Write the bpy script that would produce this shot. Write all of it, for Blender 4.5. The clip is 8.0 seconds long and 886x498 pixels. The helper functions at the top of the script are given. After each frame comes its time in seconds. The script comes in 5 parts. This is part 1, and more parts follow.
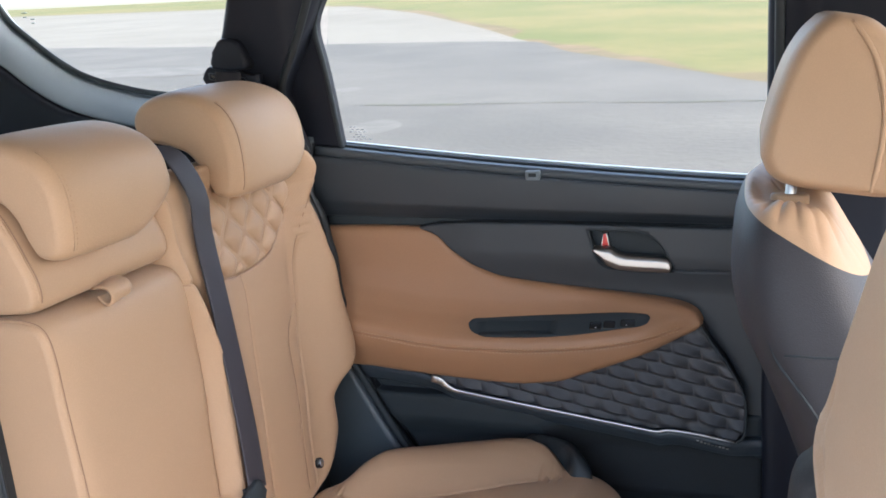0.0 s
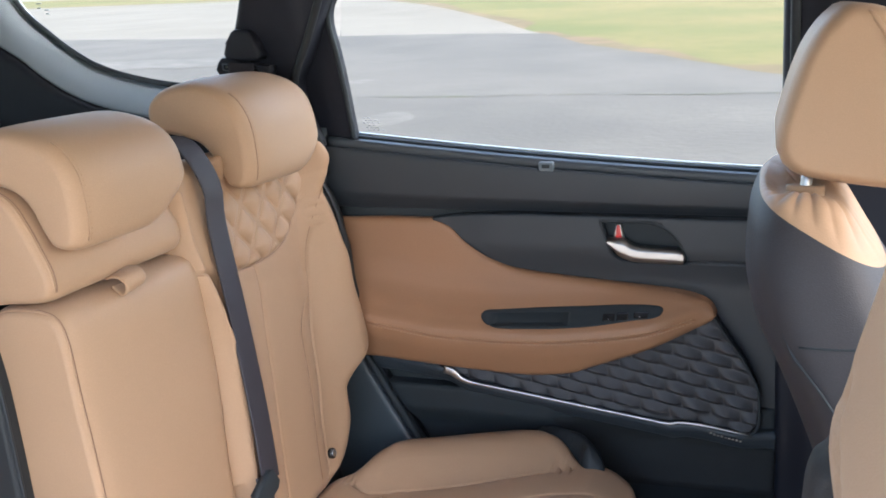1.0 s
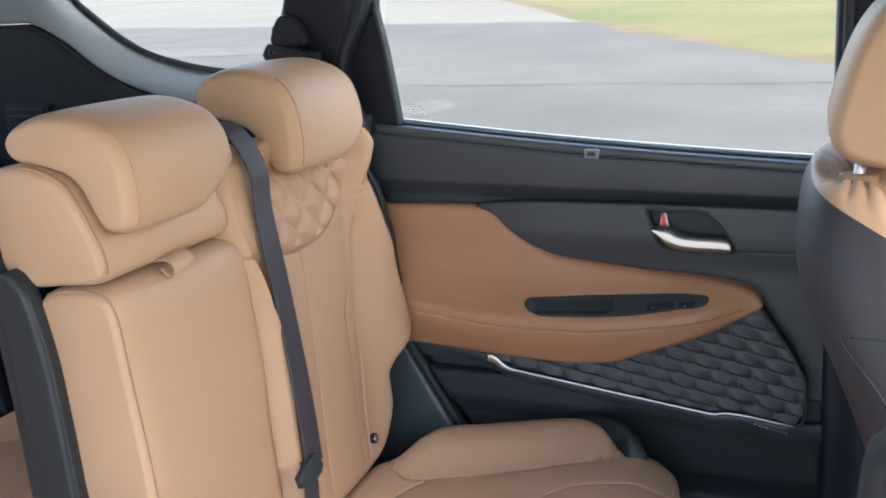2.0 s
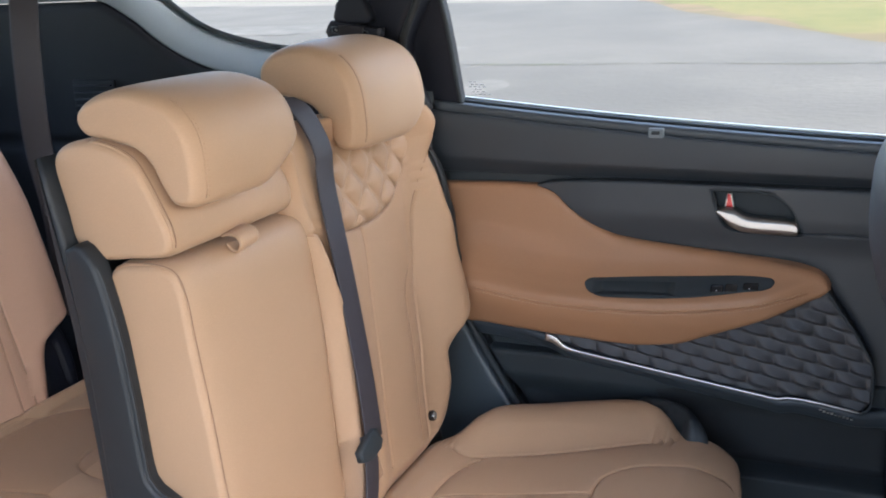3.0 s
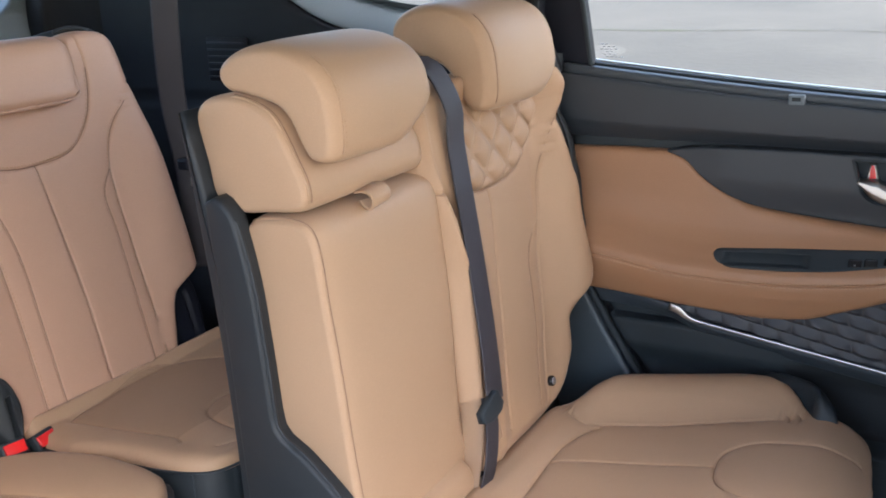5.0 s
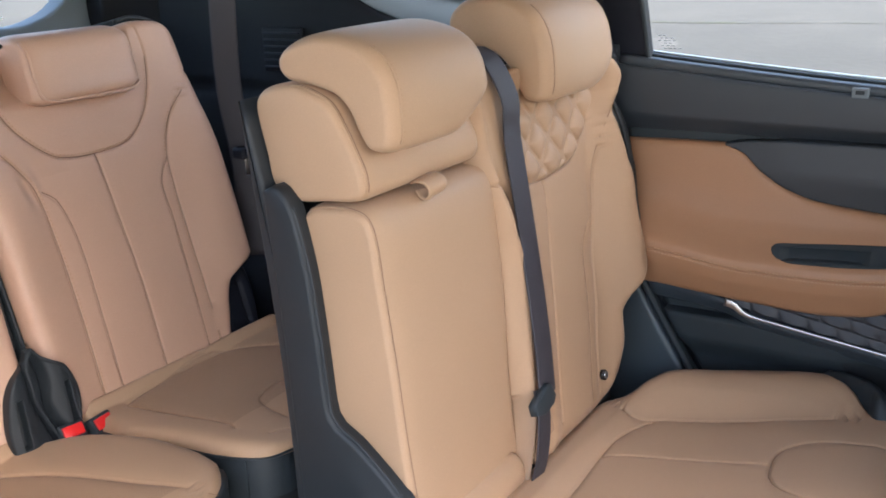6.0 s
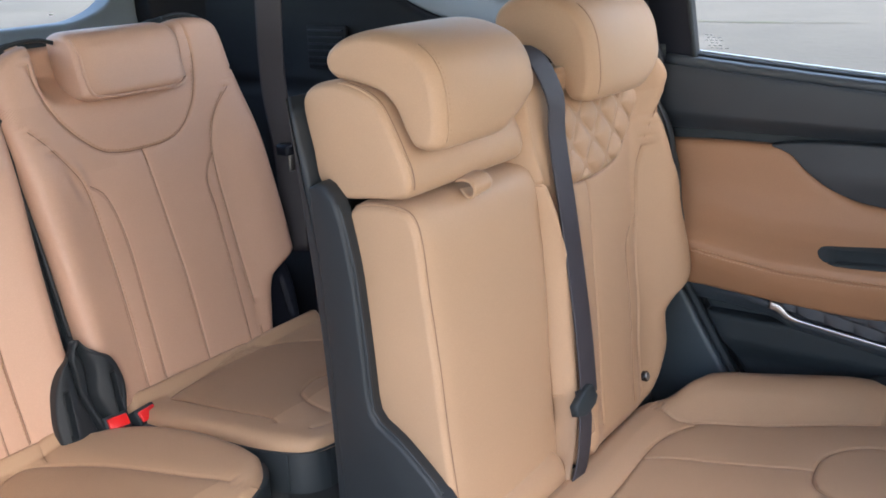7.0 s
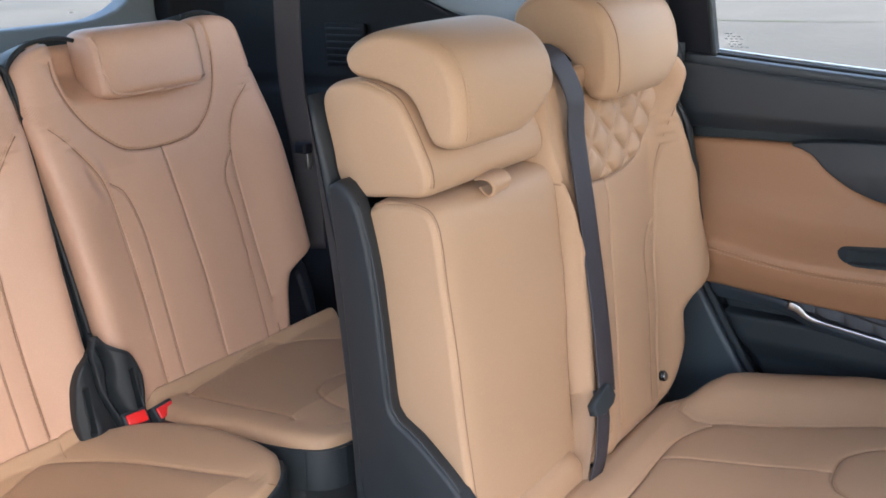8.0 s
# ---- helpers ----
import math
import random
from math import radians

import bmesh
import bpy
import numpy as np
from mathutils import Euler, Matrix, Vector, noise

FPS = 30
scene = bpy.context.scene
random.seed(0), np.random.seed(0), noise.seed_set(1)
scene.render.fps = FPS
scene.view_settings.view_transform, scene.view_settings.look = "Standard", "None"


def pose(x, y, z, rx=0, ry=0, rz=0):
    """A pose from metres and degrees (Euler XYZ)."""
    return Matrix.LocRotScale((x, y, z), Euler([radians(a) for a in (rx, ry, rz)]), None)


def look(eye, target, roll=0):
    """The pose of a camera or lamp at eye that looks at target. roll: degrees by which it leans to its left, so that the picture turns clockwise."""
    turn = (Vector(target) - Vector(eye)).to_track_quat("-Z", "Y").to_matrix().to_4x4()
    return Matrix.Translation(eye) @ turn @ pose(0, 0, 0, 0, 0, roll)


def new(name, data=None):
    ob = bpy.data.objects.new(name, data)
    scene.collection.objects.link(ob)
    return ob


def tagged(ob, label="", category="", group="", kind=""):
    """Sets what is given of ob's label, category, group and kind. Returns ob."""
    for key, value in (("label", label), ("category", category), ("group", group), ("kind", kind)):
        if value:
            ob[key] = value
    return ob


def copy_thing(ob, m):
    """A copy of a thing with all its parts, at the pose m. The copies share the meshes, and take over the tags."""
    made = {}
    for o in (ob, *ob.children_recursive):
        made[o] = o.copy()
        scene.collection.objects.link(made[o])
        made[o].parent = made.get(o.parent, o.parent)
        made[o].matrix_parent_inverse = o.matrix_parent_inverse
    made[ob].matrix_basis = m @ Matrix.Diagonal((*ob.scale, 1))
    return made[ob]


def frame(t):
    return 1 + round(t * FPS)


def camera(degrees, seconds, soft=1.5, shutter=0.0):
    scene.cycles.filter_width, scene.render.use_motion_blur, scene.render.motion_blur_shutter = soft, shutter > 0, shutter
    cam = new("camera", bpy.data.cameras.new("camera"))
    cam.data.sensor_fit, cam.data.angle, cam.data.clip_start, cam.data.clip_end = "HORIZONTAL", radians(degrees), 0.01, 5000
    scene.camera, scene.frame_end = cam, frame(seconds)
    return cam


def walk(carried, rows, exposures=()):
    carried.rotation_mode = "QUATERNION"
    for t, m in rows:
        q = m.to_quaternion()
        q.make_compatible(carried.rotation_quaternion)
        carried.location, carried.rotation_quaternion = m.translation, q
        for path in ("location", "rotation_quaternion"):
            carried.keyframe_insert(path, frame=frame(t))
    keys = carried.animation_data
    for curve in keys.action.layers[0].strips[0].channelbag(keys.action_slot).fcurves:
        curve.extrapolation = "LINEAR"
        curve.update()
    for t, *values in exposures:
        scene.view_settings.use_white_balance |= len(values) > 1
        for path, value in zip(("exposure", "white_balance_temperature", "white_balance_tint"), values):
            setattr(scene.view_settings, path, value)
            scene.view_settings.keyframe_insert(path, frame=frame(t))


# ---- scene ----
cam = camera(48.2, 8.0, soft=1.7, shutter=0.5)
PATH = [
    (0, (-0.07, -0.128, 1.324), (-0.658, 1.727, 0.863), -2.3),
    (0.5, (-0.068, -0.128, 1.326), (-0.663, 1.723, 0.855), -2.4),
    (1, (-0.072, -0.128, 1.322), (-0.682, 1.716, 0.847), -2.3),
    (2.5, (-0.088, -0.132, 1.317), (-0.816, 1.66, 0.808), -2.4),
    (3, (-0.096, -0.133, 1.315), (-0.872, 1.633, 0.787), -2.4),
    (3.5, (-0.103, -0.135, 1.314), (-0.927, 1.604, 0.769), -2.3),
    (4, (-0.11, -0.136, 1.311), (-0.983, 1.573, 0.75), -2.4),
    (4.5, (-0.119, -0.139, 1.31), (-1.037, 1.542, 0.735), -2.3),
    (6, (-0.139, -0.146, 1.307), (-1.175, 1.457, 0.71), -2.3),
    (6.5, (-0.143, -0.15, 1.308), (-1.214, 1.429, 0.71), -2.2),
    (7, (-0.147, -0.152, 1.308), (-1.243, 1.41, 0.71), -2.2),
    (7.5, (-0.15, -0.153, 1.309), (-1.262, 1.397, 0.708), -2.2),
    (8, (-0.152, -0.155, 1.308), (-1.271, 1.39, 0.708), -2.2),
]
walk(cam, [(t, look(eye, target, roll)) for t, eye, target, roll in PATH], [(0, 3.10, 6490, 9.5)])

# ---- light ----
SUN_EL, SUN_AZ = radians(49), radians(105)      # sun high ahead of the car, a little to its open near side
world = bpy.data.worlds.new("world")
scene.world = world
world.use_nodes = True
wn = world.node_tree.nodes
sky = wn.new("ShaderNodeTexSky")
sky.sky_type, sky.sun_disc = "NISHITA", False
sky.sun_elevation, sky.sun_rotation = SUN_EL, SUN_AZ
sky.air_density, sky.dust_density, sky.ozone_density = 1.0, 4.0, 1.0
wn["Background"].inputs[1].default_value = 0.15
world.node_tree.links.new(sky.outputs[0], wn["Background"].inputs[0])
sun = new("sun", bpy.data.lights.new("sun", "SUN"))
sun.data.energy, sun.data.angle, sun.data.color = 2.1, radians(3.0), (1.0, 0.95, 0.88)
sun.matrix_world = look(Vector((math.cos(SUN_EL) * math.sin(SUN_AZ), math.cos(SUN_EL) * math.cos(SUN_AZ), math.sin(SUN_EL))) * 8, (0, 0, 0))

# ---- building tools ----
def curve(pts):
    """A smooth function through (x, y) points, flat beyond the ends."""
    p = np.array(pts, float)
    x, y = p[:, 0], p[:, 1]
    h, d = np.diff(x), np.diff(y) / np.diff(x)
    m = np.zeros(len(x))
    m[0], m[-1] = d[0], d[-1]
    for i in range(1, len(d)):
        if d[i - 1] * d[i] > 0:
            w1, w2 = 2 * h[i] + h[i - 1], h[i] + 2 * h[i - 1]
            m[i] = (w1 + w2) / (w1 / d[i - 1] + w2 / d[i])
    def f(q):
        q = np.clip(np.asarray(q, float), x[0], x[-1])
        i = np.clip(np.searchsorted(x, q) - 1, 0, len(x) - 2)
        h = x[i + 1] - x[i]
        s = (q - x[i]) / h
        return ((2 * s**3 - 3 * s**2 + 1) * y[i] + (s**3 - 2 * s**2 + s) * h * m[i]
                + (3 * s**2 - 2 * s**3) * y[i + 1] + (s**3 - s**2) * h * m[i + 1])
    return f


def smooth(x, a, b):
    s = np.clip((np.asarray(x, float) - a) / (b - a), 0, 1)
    return s * s * (3 - 2 * s)


def spline(pts, step=0.004, closed=False):
    """Points along a smooth line through pts (2D or 3D), about step apart."""
    p = [np.array(q, float) for q in pts]
    n = len(p)
    out = []
    for i in range(n if closed else n - 1):
        a, b, c, d = ((p[(i - 1) % n], p[i], p[(i + 1) % n], p[(i + 2) % n]) if closed
                      else (p[max(i - 1, 0)], p[i], p[i + 1], p[min(i + 2, n - 1)]))
        k = max(1, int(np.linalg.norm(c - b) / step))
        for s in np.arange(k) / k:
            out.append(0.5 * (2 * b + (c - a) * s + (2 * a - 5 * b + 4 * c - d) * s**2 + (3 * b - a - 3 * c + d) * s**3))
    if not closed:
        out.append(p[-1])
    return np.array(out)


def away(A, B, line):
    """Distance of the points (A, B) from a polyline."""
    best = np.full(A.shape, 9.0)
    for (ax, ay), (bx, by) in zip(line[:-1], line[1:]):
        dx, dy = bx - ax, by - ay
        s = np.clip(((A - ax) * dx + (B - ay) * dy) / (dx * dx + dy * dy + 1e-12), 0, 1)
        best = np.minimum(best, np.hypot(A - ax - s * dx, B - ay - s * dy))
    return best


def seam(A, B, line, depth=0.0035, width=0.0018, puff=0.003, reach=0.018):
    """Height change along a sewn seam: a narrow groove in a softly pulled-in dip."""
    line = spline(line, 0.012)
    d = away(A, B, line)
    return -depth * np.exp(-(d / min(width, 0.0019)) ** 2) - 0.8 * puff * np.exp(-d / (0.75 * reach))


def mesh(name, verts, faces, mat, parent=None, label="", flat=False):
    me = bpy.data.meshes.new(name)
    me.from_pydata([tuple(map(float, v)) for v in verts], [], [tuple(int(i) for i in f) for f in faces])
    me.materials.append(mat)
    me.update()
    bm = bmesh.new()
    bm.from_mesh(me)
    bmesh.ops.remove_doubles(bm, verts=bm.verts, dist=1e-5)
    bmesh.ops.recalc_face_normals(bm, faces=bm.faces)
    bm.to_mesh(me)
    bm.free()
    me.shade_flat() if flat else me.shade_smooth()
    ob = new(name, me)
    if parent is not None:
        ob.parent = parent
    if label:
        tagged(ob, label)
    return ob


def part(name, bm, mat, parent, label="", flat=True):
    """Links a bmesh as one mesh object under a thing or a part."""
    me = bpy.data.meshes.new(name)
    bmesh.ops.recalc_face_normals(bm, faces=bm.faces)
    bm.to_mesh(me)
    bm.free()
    me.materials.append(mat)
    me.shade_flat() if flat else me.shade_smooth()
    ob = new(name, me)
    if parent is not None:
        ob.parent = parent
    if label:
        tagged(ob, label)
    return ob


def thing(name, label, category, group="", kind=""):
    ob = new(name)
    ob.empty_display_size = 0.05
    return tagged(ob, label, category, group, kind)


def spaced(lo, hi, r, n, k=6):
    """Positions from lo to hi, crowded at both ends for a rounded edge of radius r."""
    r = min(r, (hi - lo) * 0.49)
    t = (1 - np.cos(np.linspace(0, np.pi / 2, k + 1))) * r
    return np.concatenate([lo + t[:-1], np.linspace(lo + r, hi - r, n), hi - t[::-1][1:]])


class Plane:
    """A working plane: origin, two axes in it and the way out of it."""
    def __init__(self, o, ea, eb, en):
        self.o, self.a, self.b, self.n = [np.array(v, float) for v in (o, ea, eb, en)]
    def at(self, A, B, N):
        A, B, N = np.broadcast_arrays(np.asarray(A, float), B, N)
        return self.o + A[..., None] * self.a + B[..., None] * self.b + N[..., None] * self.n


def pad(name, mat, parent, plane, b0, b1, lo, hi, height, r=0.02, back=0.03, na=60, nb=80, label="", rb=None, soft_back=False):
    """An upholstered or moulded panel: a height field on a plane between the edges lo(b) and hi(b), rolled off at its rim, with a rim wall and a back."""
    lo_f = lo if callable(lo) else (lambda b, v=lo: np.full(np.shape(b), v, float))
    hi_f = hi if callable(hi) else (lambda b, v=hi: np.full(np.shape(b), v, float))
    rb = r if rb is None else rb
    bs = spaced(b0, b1, max(rb, 1e-4), nb)
    us = spaced(0.0, 1.0, 0.12, na)
    B, U = np.meshgrid(bs, us, indexing="ij")
    L, H = lo_f(bs)[:, None], hi_f(bs)[:, None]
    A = L + (H - L) * U
    dl = np.minimum(A - L, H - A)
    de = np.minimum(B - b0, b1 - B)
    q = np.clip(np.hypot(np.clip(r - dl, 0, None) / r, np.clip(rb - de, 0, None) / max(rb, 1e-4)), 0, 1)
    N = height(A, B) - r * (1 - np.sqrt(1 - q * q))
    P = plane.at(A, B, N)
    nbs, nas = B.shape
    verts = list(P.reshape(-1, 3))
    faces = []
    for i in range(nbs - 1):
        for j in range(nas - 1):
            k = i * nas + j
            faces.append((k, k + 1, k + nas + 1, k + nas))
    rim = ([j for j in range(nas)] + [i * nas + nas - 1 for i in range(1, nbs)]
           + [(nbs - 1) * nas + j for j in range(nas - 2, -1, -1)] + [i * nas for i in range(nbs - 2, 0, -1)])
    base = len(verts)
    Af, Bf, Nf = A.ravel(), B.ravel(), N.ravel()
    for k in rim:
        verts.append(plane.at(Af[k], Bf[k], Nf[k] - back if soft_back else min(Nf[k] - 0.002, -back)))
    n = len(rim)
    for i in range(n):
        faces.append((rim[i], rim[(i + 1) % n], base + (i + 1) % n, base + i))
    ob = mesh(name, verts, faces, mat, parent, label)
    return ob


def block(name, mat, parent, profile, y0, y1, r0=0.02, r1=0.02, bulge=None, label="", step=0.006, ny=24, i0=None, i1=None, closed_smooth=True, axes=None, k=6):
    """A body with the closed side profile (x, z), carried across from y0 to y1, with rounded ends. bulge(s, profile) may reshape it at s in 0..1."""
    p = spline(profile, step, True) if closed_smooth else np.array(profile, float)
    area = 0.5 * np.sum(p[:, 0] * np.roll(p[:, 1], -1) - np.roll(p[:, 0], -1) * p[:, 1])
    if area < 0:
        p = p[::-1]
    t = np.roll(p, -1, 0) - np.roll(p, 1, 0)
    t /= np.linalg.norm(t, axis=1)[:, None] + 1e-9
    nrm = np.stack([t[:, 1], -t[:, 0]], 1)
    i0, i1 = r0 if i0 is None else i0, r1 if i1 is None else i1
    st = [(y0 + r0 * (1 - np.cos(a)), i0 * (1 - np.sin(a))) for a in np.linspace(0, np.pi / 2, k)]
    st += [(y, 0.0) for y in np.linspace(y0 + r0, y1 - r1, ny)[1:-1]]
    st += [(y1 - r1 * (1 - np.cos(a)), i1 * (1 - np.sin(a))) for a in np.linspace(np.pi / 2, 0, k)]
    verts, faces, n = [], [], len(p)
    for y, inset in st:
        q = p - nrm * inset
        if bulge:
            q = bulge((y - y0) / (y1 - y0), q)
        for x, z in q:
            verts.append((x, y, z) if axes is None else axes(x, y, z))
    for i in range(len(st) - 1):
        for j in range(n):
            faces.append((i * n + j, i * n + (j + 1) % n, (i + 1) * n + (j + 1) % n, (i + 1) * n + j))
    faces.append(tuple(range(n)))
    faces.append(tuple((len(st) - 1) * n + j for j in range(n)))
    return mesh(name, verts, faces, mat, parent, label)


def sweep(name, mat, parent, path, wide, thick, side, label="", sides=4, close=True, twist=None):
    """A flat band (sides=4) or a rod (more sides) along a 3D path; side is the way of its width, a vector or one for each point."""
    p = np.array(path, float)
    n = len(p)
    t = np.gradient(p, axis=0)
    t /= np.linalg.norm(t, axis=1)[:, None] + 1e-9
    w = np.broadcast_to(np.array(side, float), p.shape).copy()
    w -= t * np.sum(w * t, 1)[:, None]
    w /= np.linalg.norm(w, axis=1)[:, None] + 1e-9
    u = np.cross(t, w)
    wd = np.broadcast_to(np.array(wide, float), (n,))
    th = np.broadcast_to(np.array(thick, float), (n,))
    if sides == 4:
        ring = [(-0.5, -0.5), (-0.42, -0.62), (0.42, -0.62), (0.5, -0.5), (0.5, 0.5), (0.42, 0.62), (-0.42, 0.62), (-0.5, 0.5)]
    else:
        ring = [(0.5 * math.cos(2 * math.pi * i / sides), 0.5 * math.sin(2 * math.pi * i / sides)) for i in range(sides)]
    m = len(ring)
    verts = [p[i] + w[i] * a * wd[i] + u[i] * b * th[i] for i in range(n) for a, b in ring]
    faces = [(i * m + j, i * m + (j + 1) % m, (i + 1) * m + (j + 1) % m, (i + 1) * m + j) for i in range(n - 1) for j in range(m)]
    if close:
        faces += [tuple(range(m)), tuple((n - 1) * m + j for j in range(m))]
    return mesh(name, verts, faces, mat, parent, label)


def stitches(name, mat, parent, path, out, length=0.0035, gap=0.0025, wide=0.0011, label=""):
    """A row of thread stitches along a 3D path that lies on a surface."""
    p = np.array(path, float)
    s = np.concatenate([[0], np.cumsum(np.linalg.norm(np.diff(p, axis=0), axis=1))])
    o = np.array(out, float)
    verts, faces = [], []
    d = 0.0
    while d + length < s[-1]:
        a, b = [np.array([np.interp(q, s, p[:, k]) for k in range(3)]) for q in (d, d + length)]
        t = (b - a) / (np.linalg.norm(b - a) + 1e-9)
        w = np.cross(t, o)
        w /= np.linalg.norm(w) + 1e-9
        base = len(verts)
        for q, hgt in ((a, 0.0), (a + t * length * 0.3, wide * 0.7), (b - t * length * 0.3, wide * 0.7), (b, 0.0)):
            verts += [q - w * wide / 2 - o * 0.0004, q + o * (hgt - 0.0002), q + w * wide / 2 - o * 0.0004]
        for i in range(3):
            k = base + 3 * i
            faces += [(k, k + 1, k + 4, k + 3), (k + 1, k + 2, k + 5, k + 4)]
        d += length + gap
    return mesh(name, verts, faces, mat, parent, label)


def box(name, mat, parent, x0, x1, y0, y1, z0, z1, bevel=0.003, label="", seg=2):
    bm = bmesh.new()
    bmesh.ops.create_cube(bm, size=1)
    for v in bm.verts:
        v.co = ((x0 + x1) / 2 + v.co.x * (x1 - x0), (y0 + y1) / 2 + v.co.y * (y1 - y0), (z0 + z1) / 2 + v.co.z * (z1 - z0))
    if bevel:
        bmesh.ops.bevel(bm, geom=bm.edges[:], offset=bevel, segments=seg, affect="EDGES", profile=0.6)
    return part(name, bm, mat, parent, label, flat=False)


def slab(name, mat, parent, outline, n0, n1, plane, label="", bevel=0.002, flat=False):
    """A plate with any outline (a, b) on a plane, from height n0 to n1, with a bevelled rim."""
    bm = bmesh.new()
    lo = [bm.verts.new(plane.at(a, b, n0)) for a, b in outline]
    f = bm.faces.new(lo)
    g = bmesh.ops.extrude_face_region(bm, geom=[f])
    up = [v for v in g["geom"] if isinstance(v, bmesh.types.BMVert)]
    for v in up:
        v.co += Vector(plane.n * (n1 - n0))
    if bevel:
        top = [e for e in bm.edges if e.verts[0] in up and e.verts[1] in up]
        bmesh.ops.bevel(bm, geom=top, offset=bevel, segments=2, affect="EDGES", profile=0.6)
    bmesh.ops.triangulate(bm, faces=[q for q in bm.faces if len(q.verts) > 6])
    return part(name, bm, mat, parent, label, flat=flat)


def seam_thread_shade(parent, mat, plane, line, height, wide=0.0018, lift=0.0012, swap=False, name="seam_line"):
    """Lays a dark line in a seam's groove: thread and groove shade in one colour."""
    p = spline(line, 0.006)
    a, b = (p[:, 1], p[:, 0]) if swap else (p[:, 0], p[:, 1])
    return sweep(name, mat, parent, plane.at(a, b, height(a, b) + lift), wide, wide * 0.8, np.cross(plane.n, [0.3, 0.2, 0.9]), sides=6)


def regrade(ob, mat, pick):
    """Gives the faces of a mesh that pick(centres) chooses a second material."""
    me = ob.data
    me.materials.append(mat)
    n = len(me.polygons)
    c = np.empty(n * 3)
    me.polygons.foreach_get("center", c)
    me.polygons.foreach_set("material_index", pick(c.reshape(-1, 3)).astype(np.int32))


def part_off(ob, name, pick, label=""):
    """Takes the faces that pick(centres) chooses out of a mesh, as a part of their own."""
    keep, out = bmesh.new(), bmesh.new()
    keep.from_mesh(ob.data)
    out.from_mesh(ob.data)
    for bm, want in ((keep, False), (out, True)):
        bm.faces.ensure_lookup_table()
        c = np.array([tuple(f.calc_center_median()) for f in bm.faces])
        k = pick(c)
        bmesh.ops.delete(bm, geom=[f for f, q in zip(bm.faces, k) if bool(q) != want], context="FACES")
    me = bpy.data.meshes.new(name)
    out.to_mesh(me)
    keep.to_mesh(ob.data)
    keep.free()
    out.free()
    me.materials.append(ob.data.materials[0])
    me.shade_smooth()
    new_ob = new(name, me)
    new_ob.parent = ob.parent
    if label:
        tagged(new_ob, label)
    return new_ob


# ---- materials ----
def material(name, rgb, rough=0.5, metal=0.0, vary=0.08, grain=0.0, grain_size=1200.0, big=6.0, tint=None, bump=0.0, spec=0.5, sheen=0.0, rough_vary=0.08, kind="noise"):
    """A procedural surface: two scales of colour change, uneven gloss, fine relief."""
    m = bpy.data.materials.new(name)
    m.use_nodes = True
    nt = m.node_tree
    n, link = nt.nodes, nt.links.new
    bs = n["Principled BSDF"]
    co = n.new("ShaderNodeTexCoord")
    nz = n.new("ShaderNodeTexNoise")
    nz.inputs["Scale"].default_value, nz.inputs["Detail"].default_value = big, 4
    link(co.outputs["Object"], nz.inputs["Vector"])
    fine = n.new("ShaderNodeTexVoronoi" if kind == "hide" else "ShaderNodeTexNoise")
    fine.inputs["Scale"].default_value = grain_size
    link(co.outputs["Object"], fine.inputs["Vector"])
    mix = n.new("ShaderNodeMix")
    mix.data_type = "RGBA"
    t = tint or [c * (1 - 2 * vary) for c in rgb]
    mix.inputs[6].default_value, mix.inputs[7].default_value = (*t, 1), (*[min(1, c * (1 + vary)) for c in rgb], 1)
    link(nz.outputs["Fac"], mix.inputs[0])
    mul = n.new("ShaderNodeMix")
    mul.data_type, mul.blend_type = "RGBA", "MULTIPLY"
    mul.inputs[0].default_value = grain
    link(mix.outputs[2], mul.inputs[6])
    link(fine.outputs["Distance" if kind == "hide" else "Fac"], mul.inputs[7])
    link(mul.outputs[2], bs.inputs["Base Color"])
    rr = n.new("ShaderNodeMapRange")
    rr.inputs["To Min"].default_value, rr.inputs["To Max"].default_value = max(0.02, rough - rough_vary), min(1, rough + rough_vary)
    link(nz.outputs["Fac"], rr.inputs["Value"])
    link(rr.outputs["Result"], bs.inputs["Roughness"])
    bs.inputs["Metallic"].default_value = metal
    bs.inputs["Specular IOR Level"].default_value = spec
    if sheen:
        bs.inputs["Sheen Weight"].default_value, bs.inputs["Sheen Roughness"].default_value = sheen, 0.5
    if bump:
        bp = n.new("ShaderNodeBump")
        bp.inputs["Strength"].default_value, bp.inputs["Distance"].default_value = bump, 0.0006
        link(fine.outputs["Distance" if kind == "hide" else "Fac"], bp.inputs["Height"])
        link(bp.outputs["Normal"], bs.inputs["Normal"])
    return m


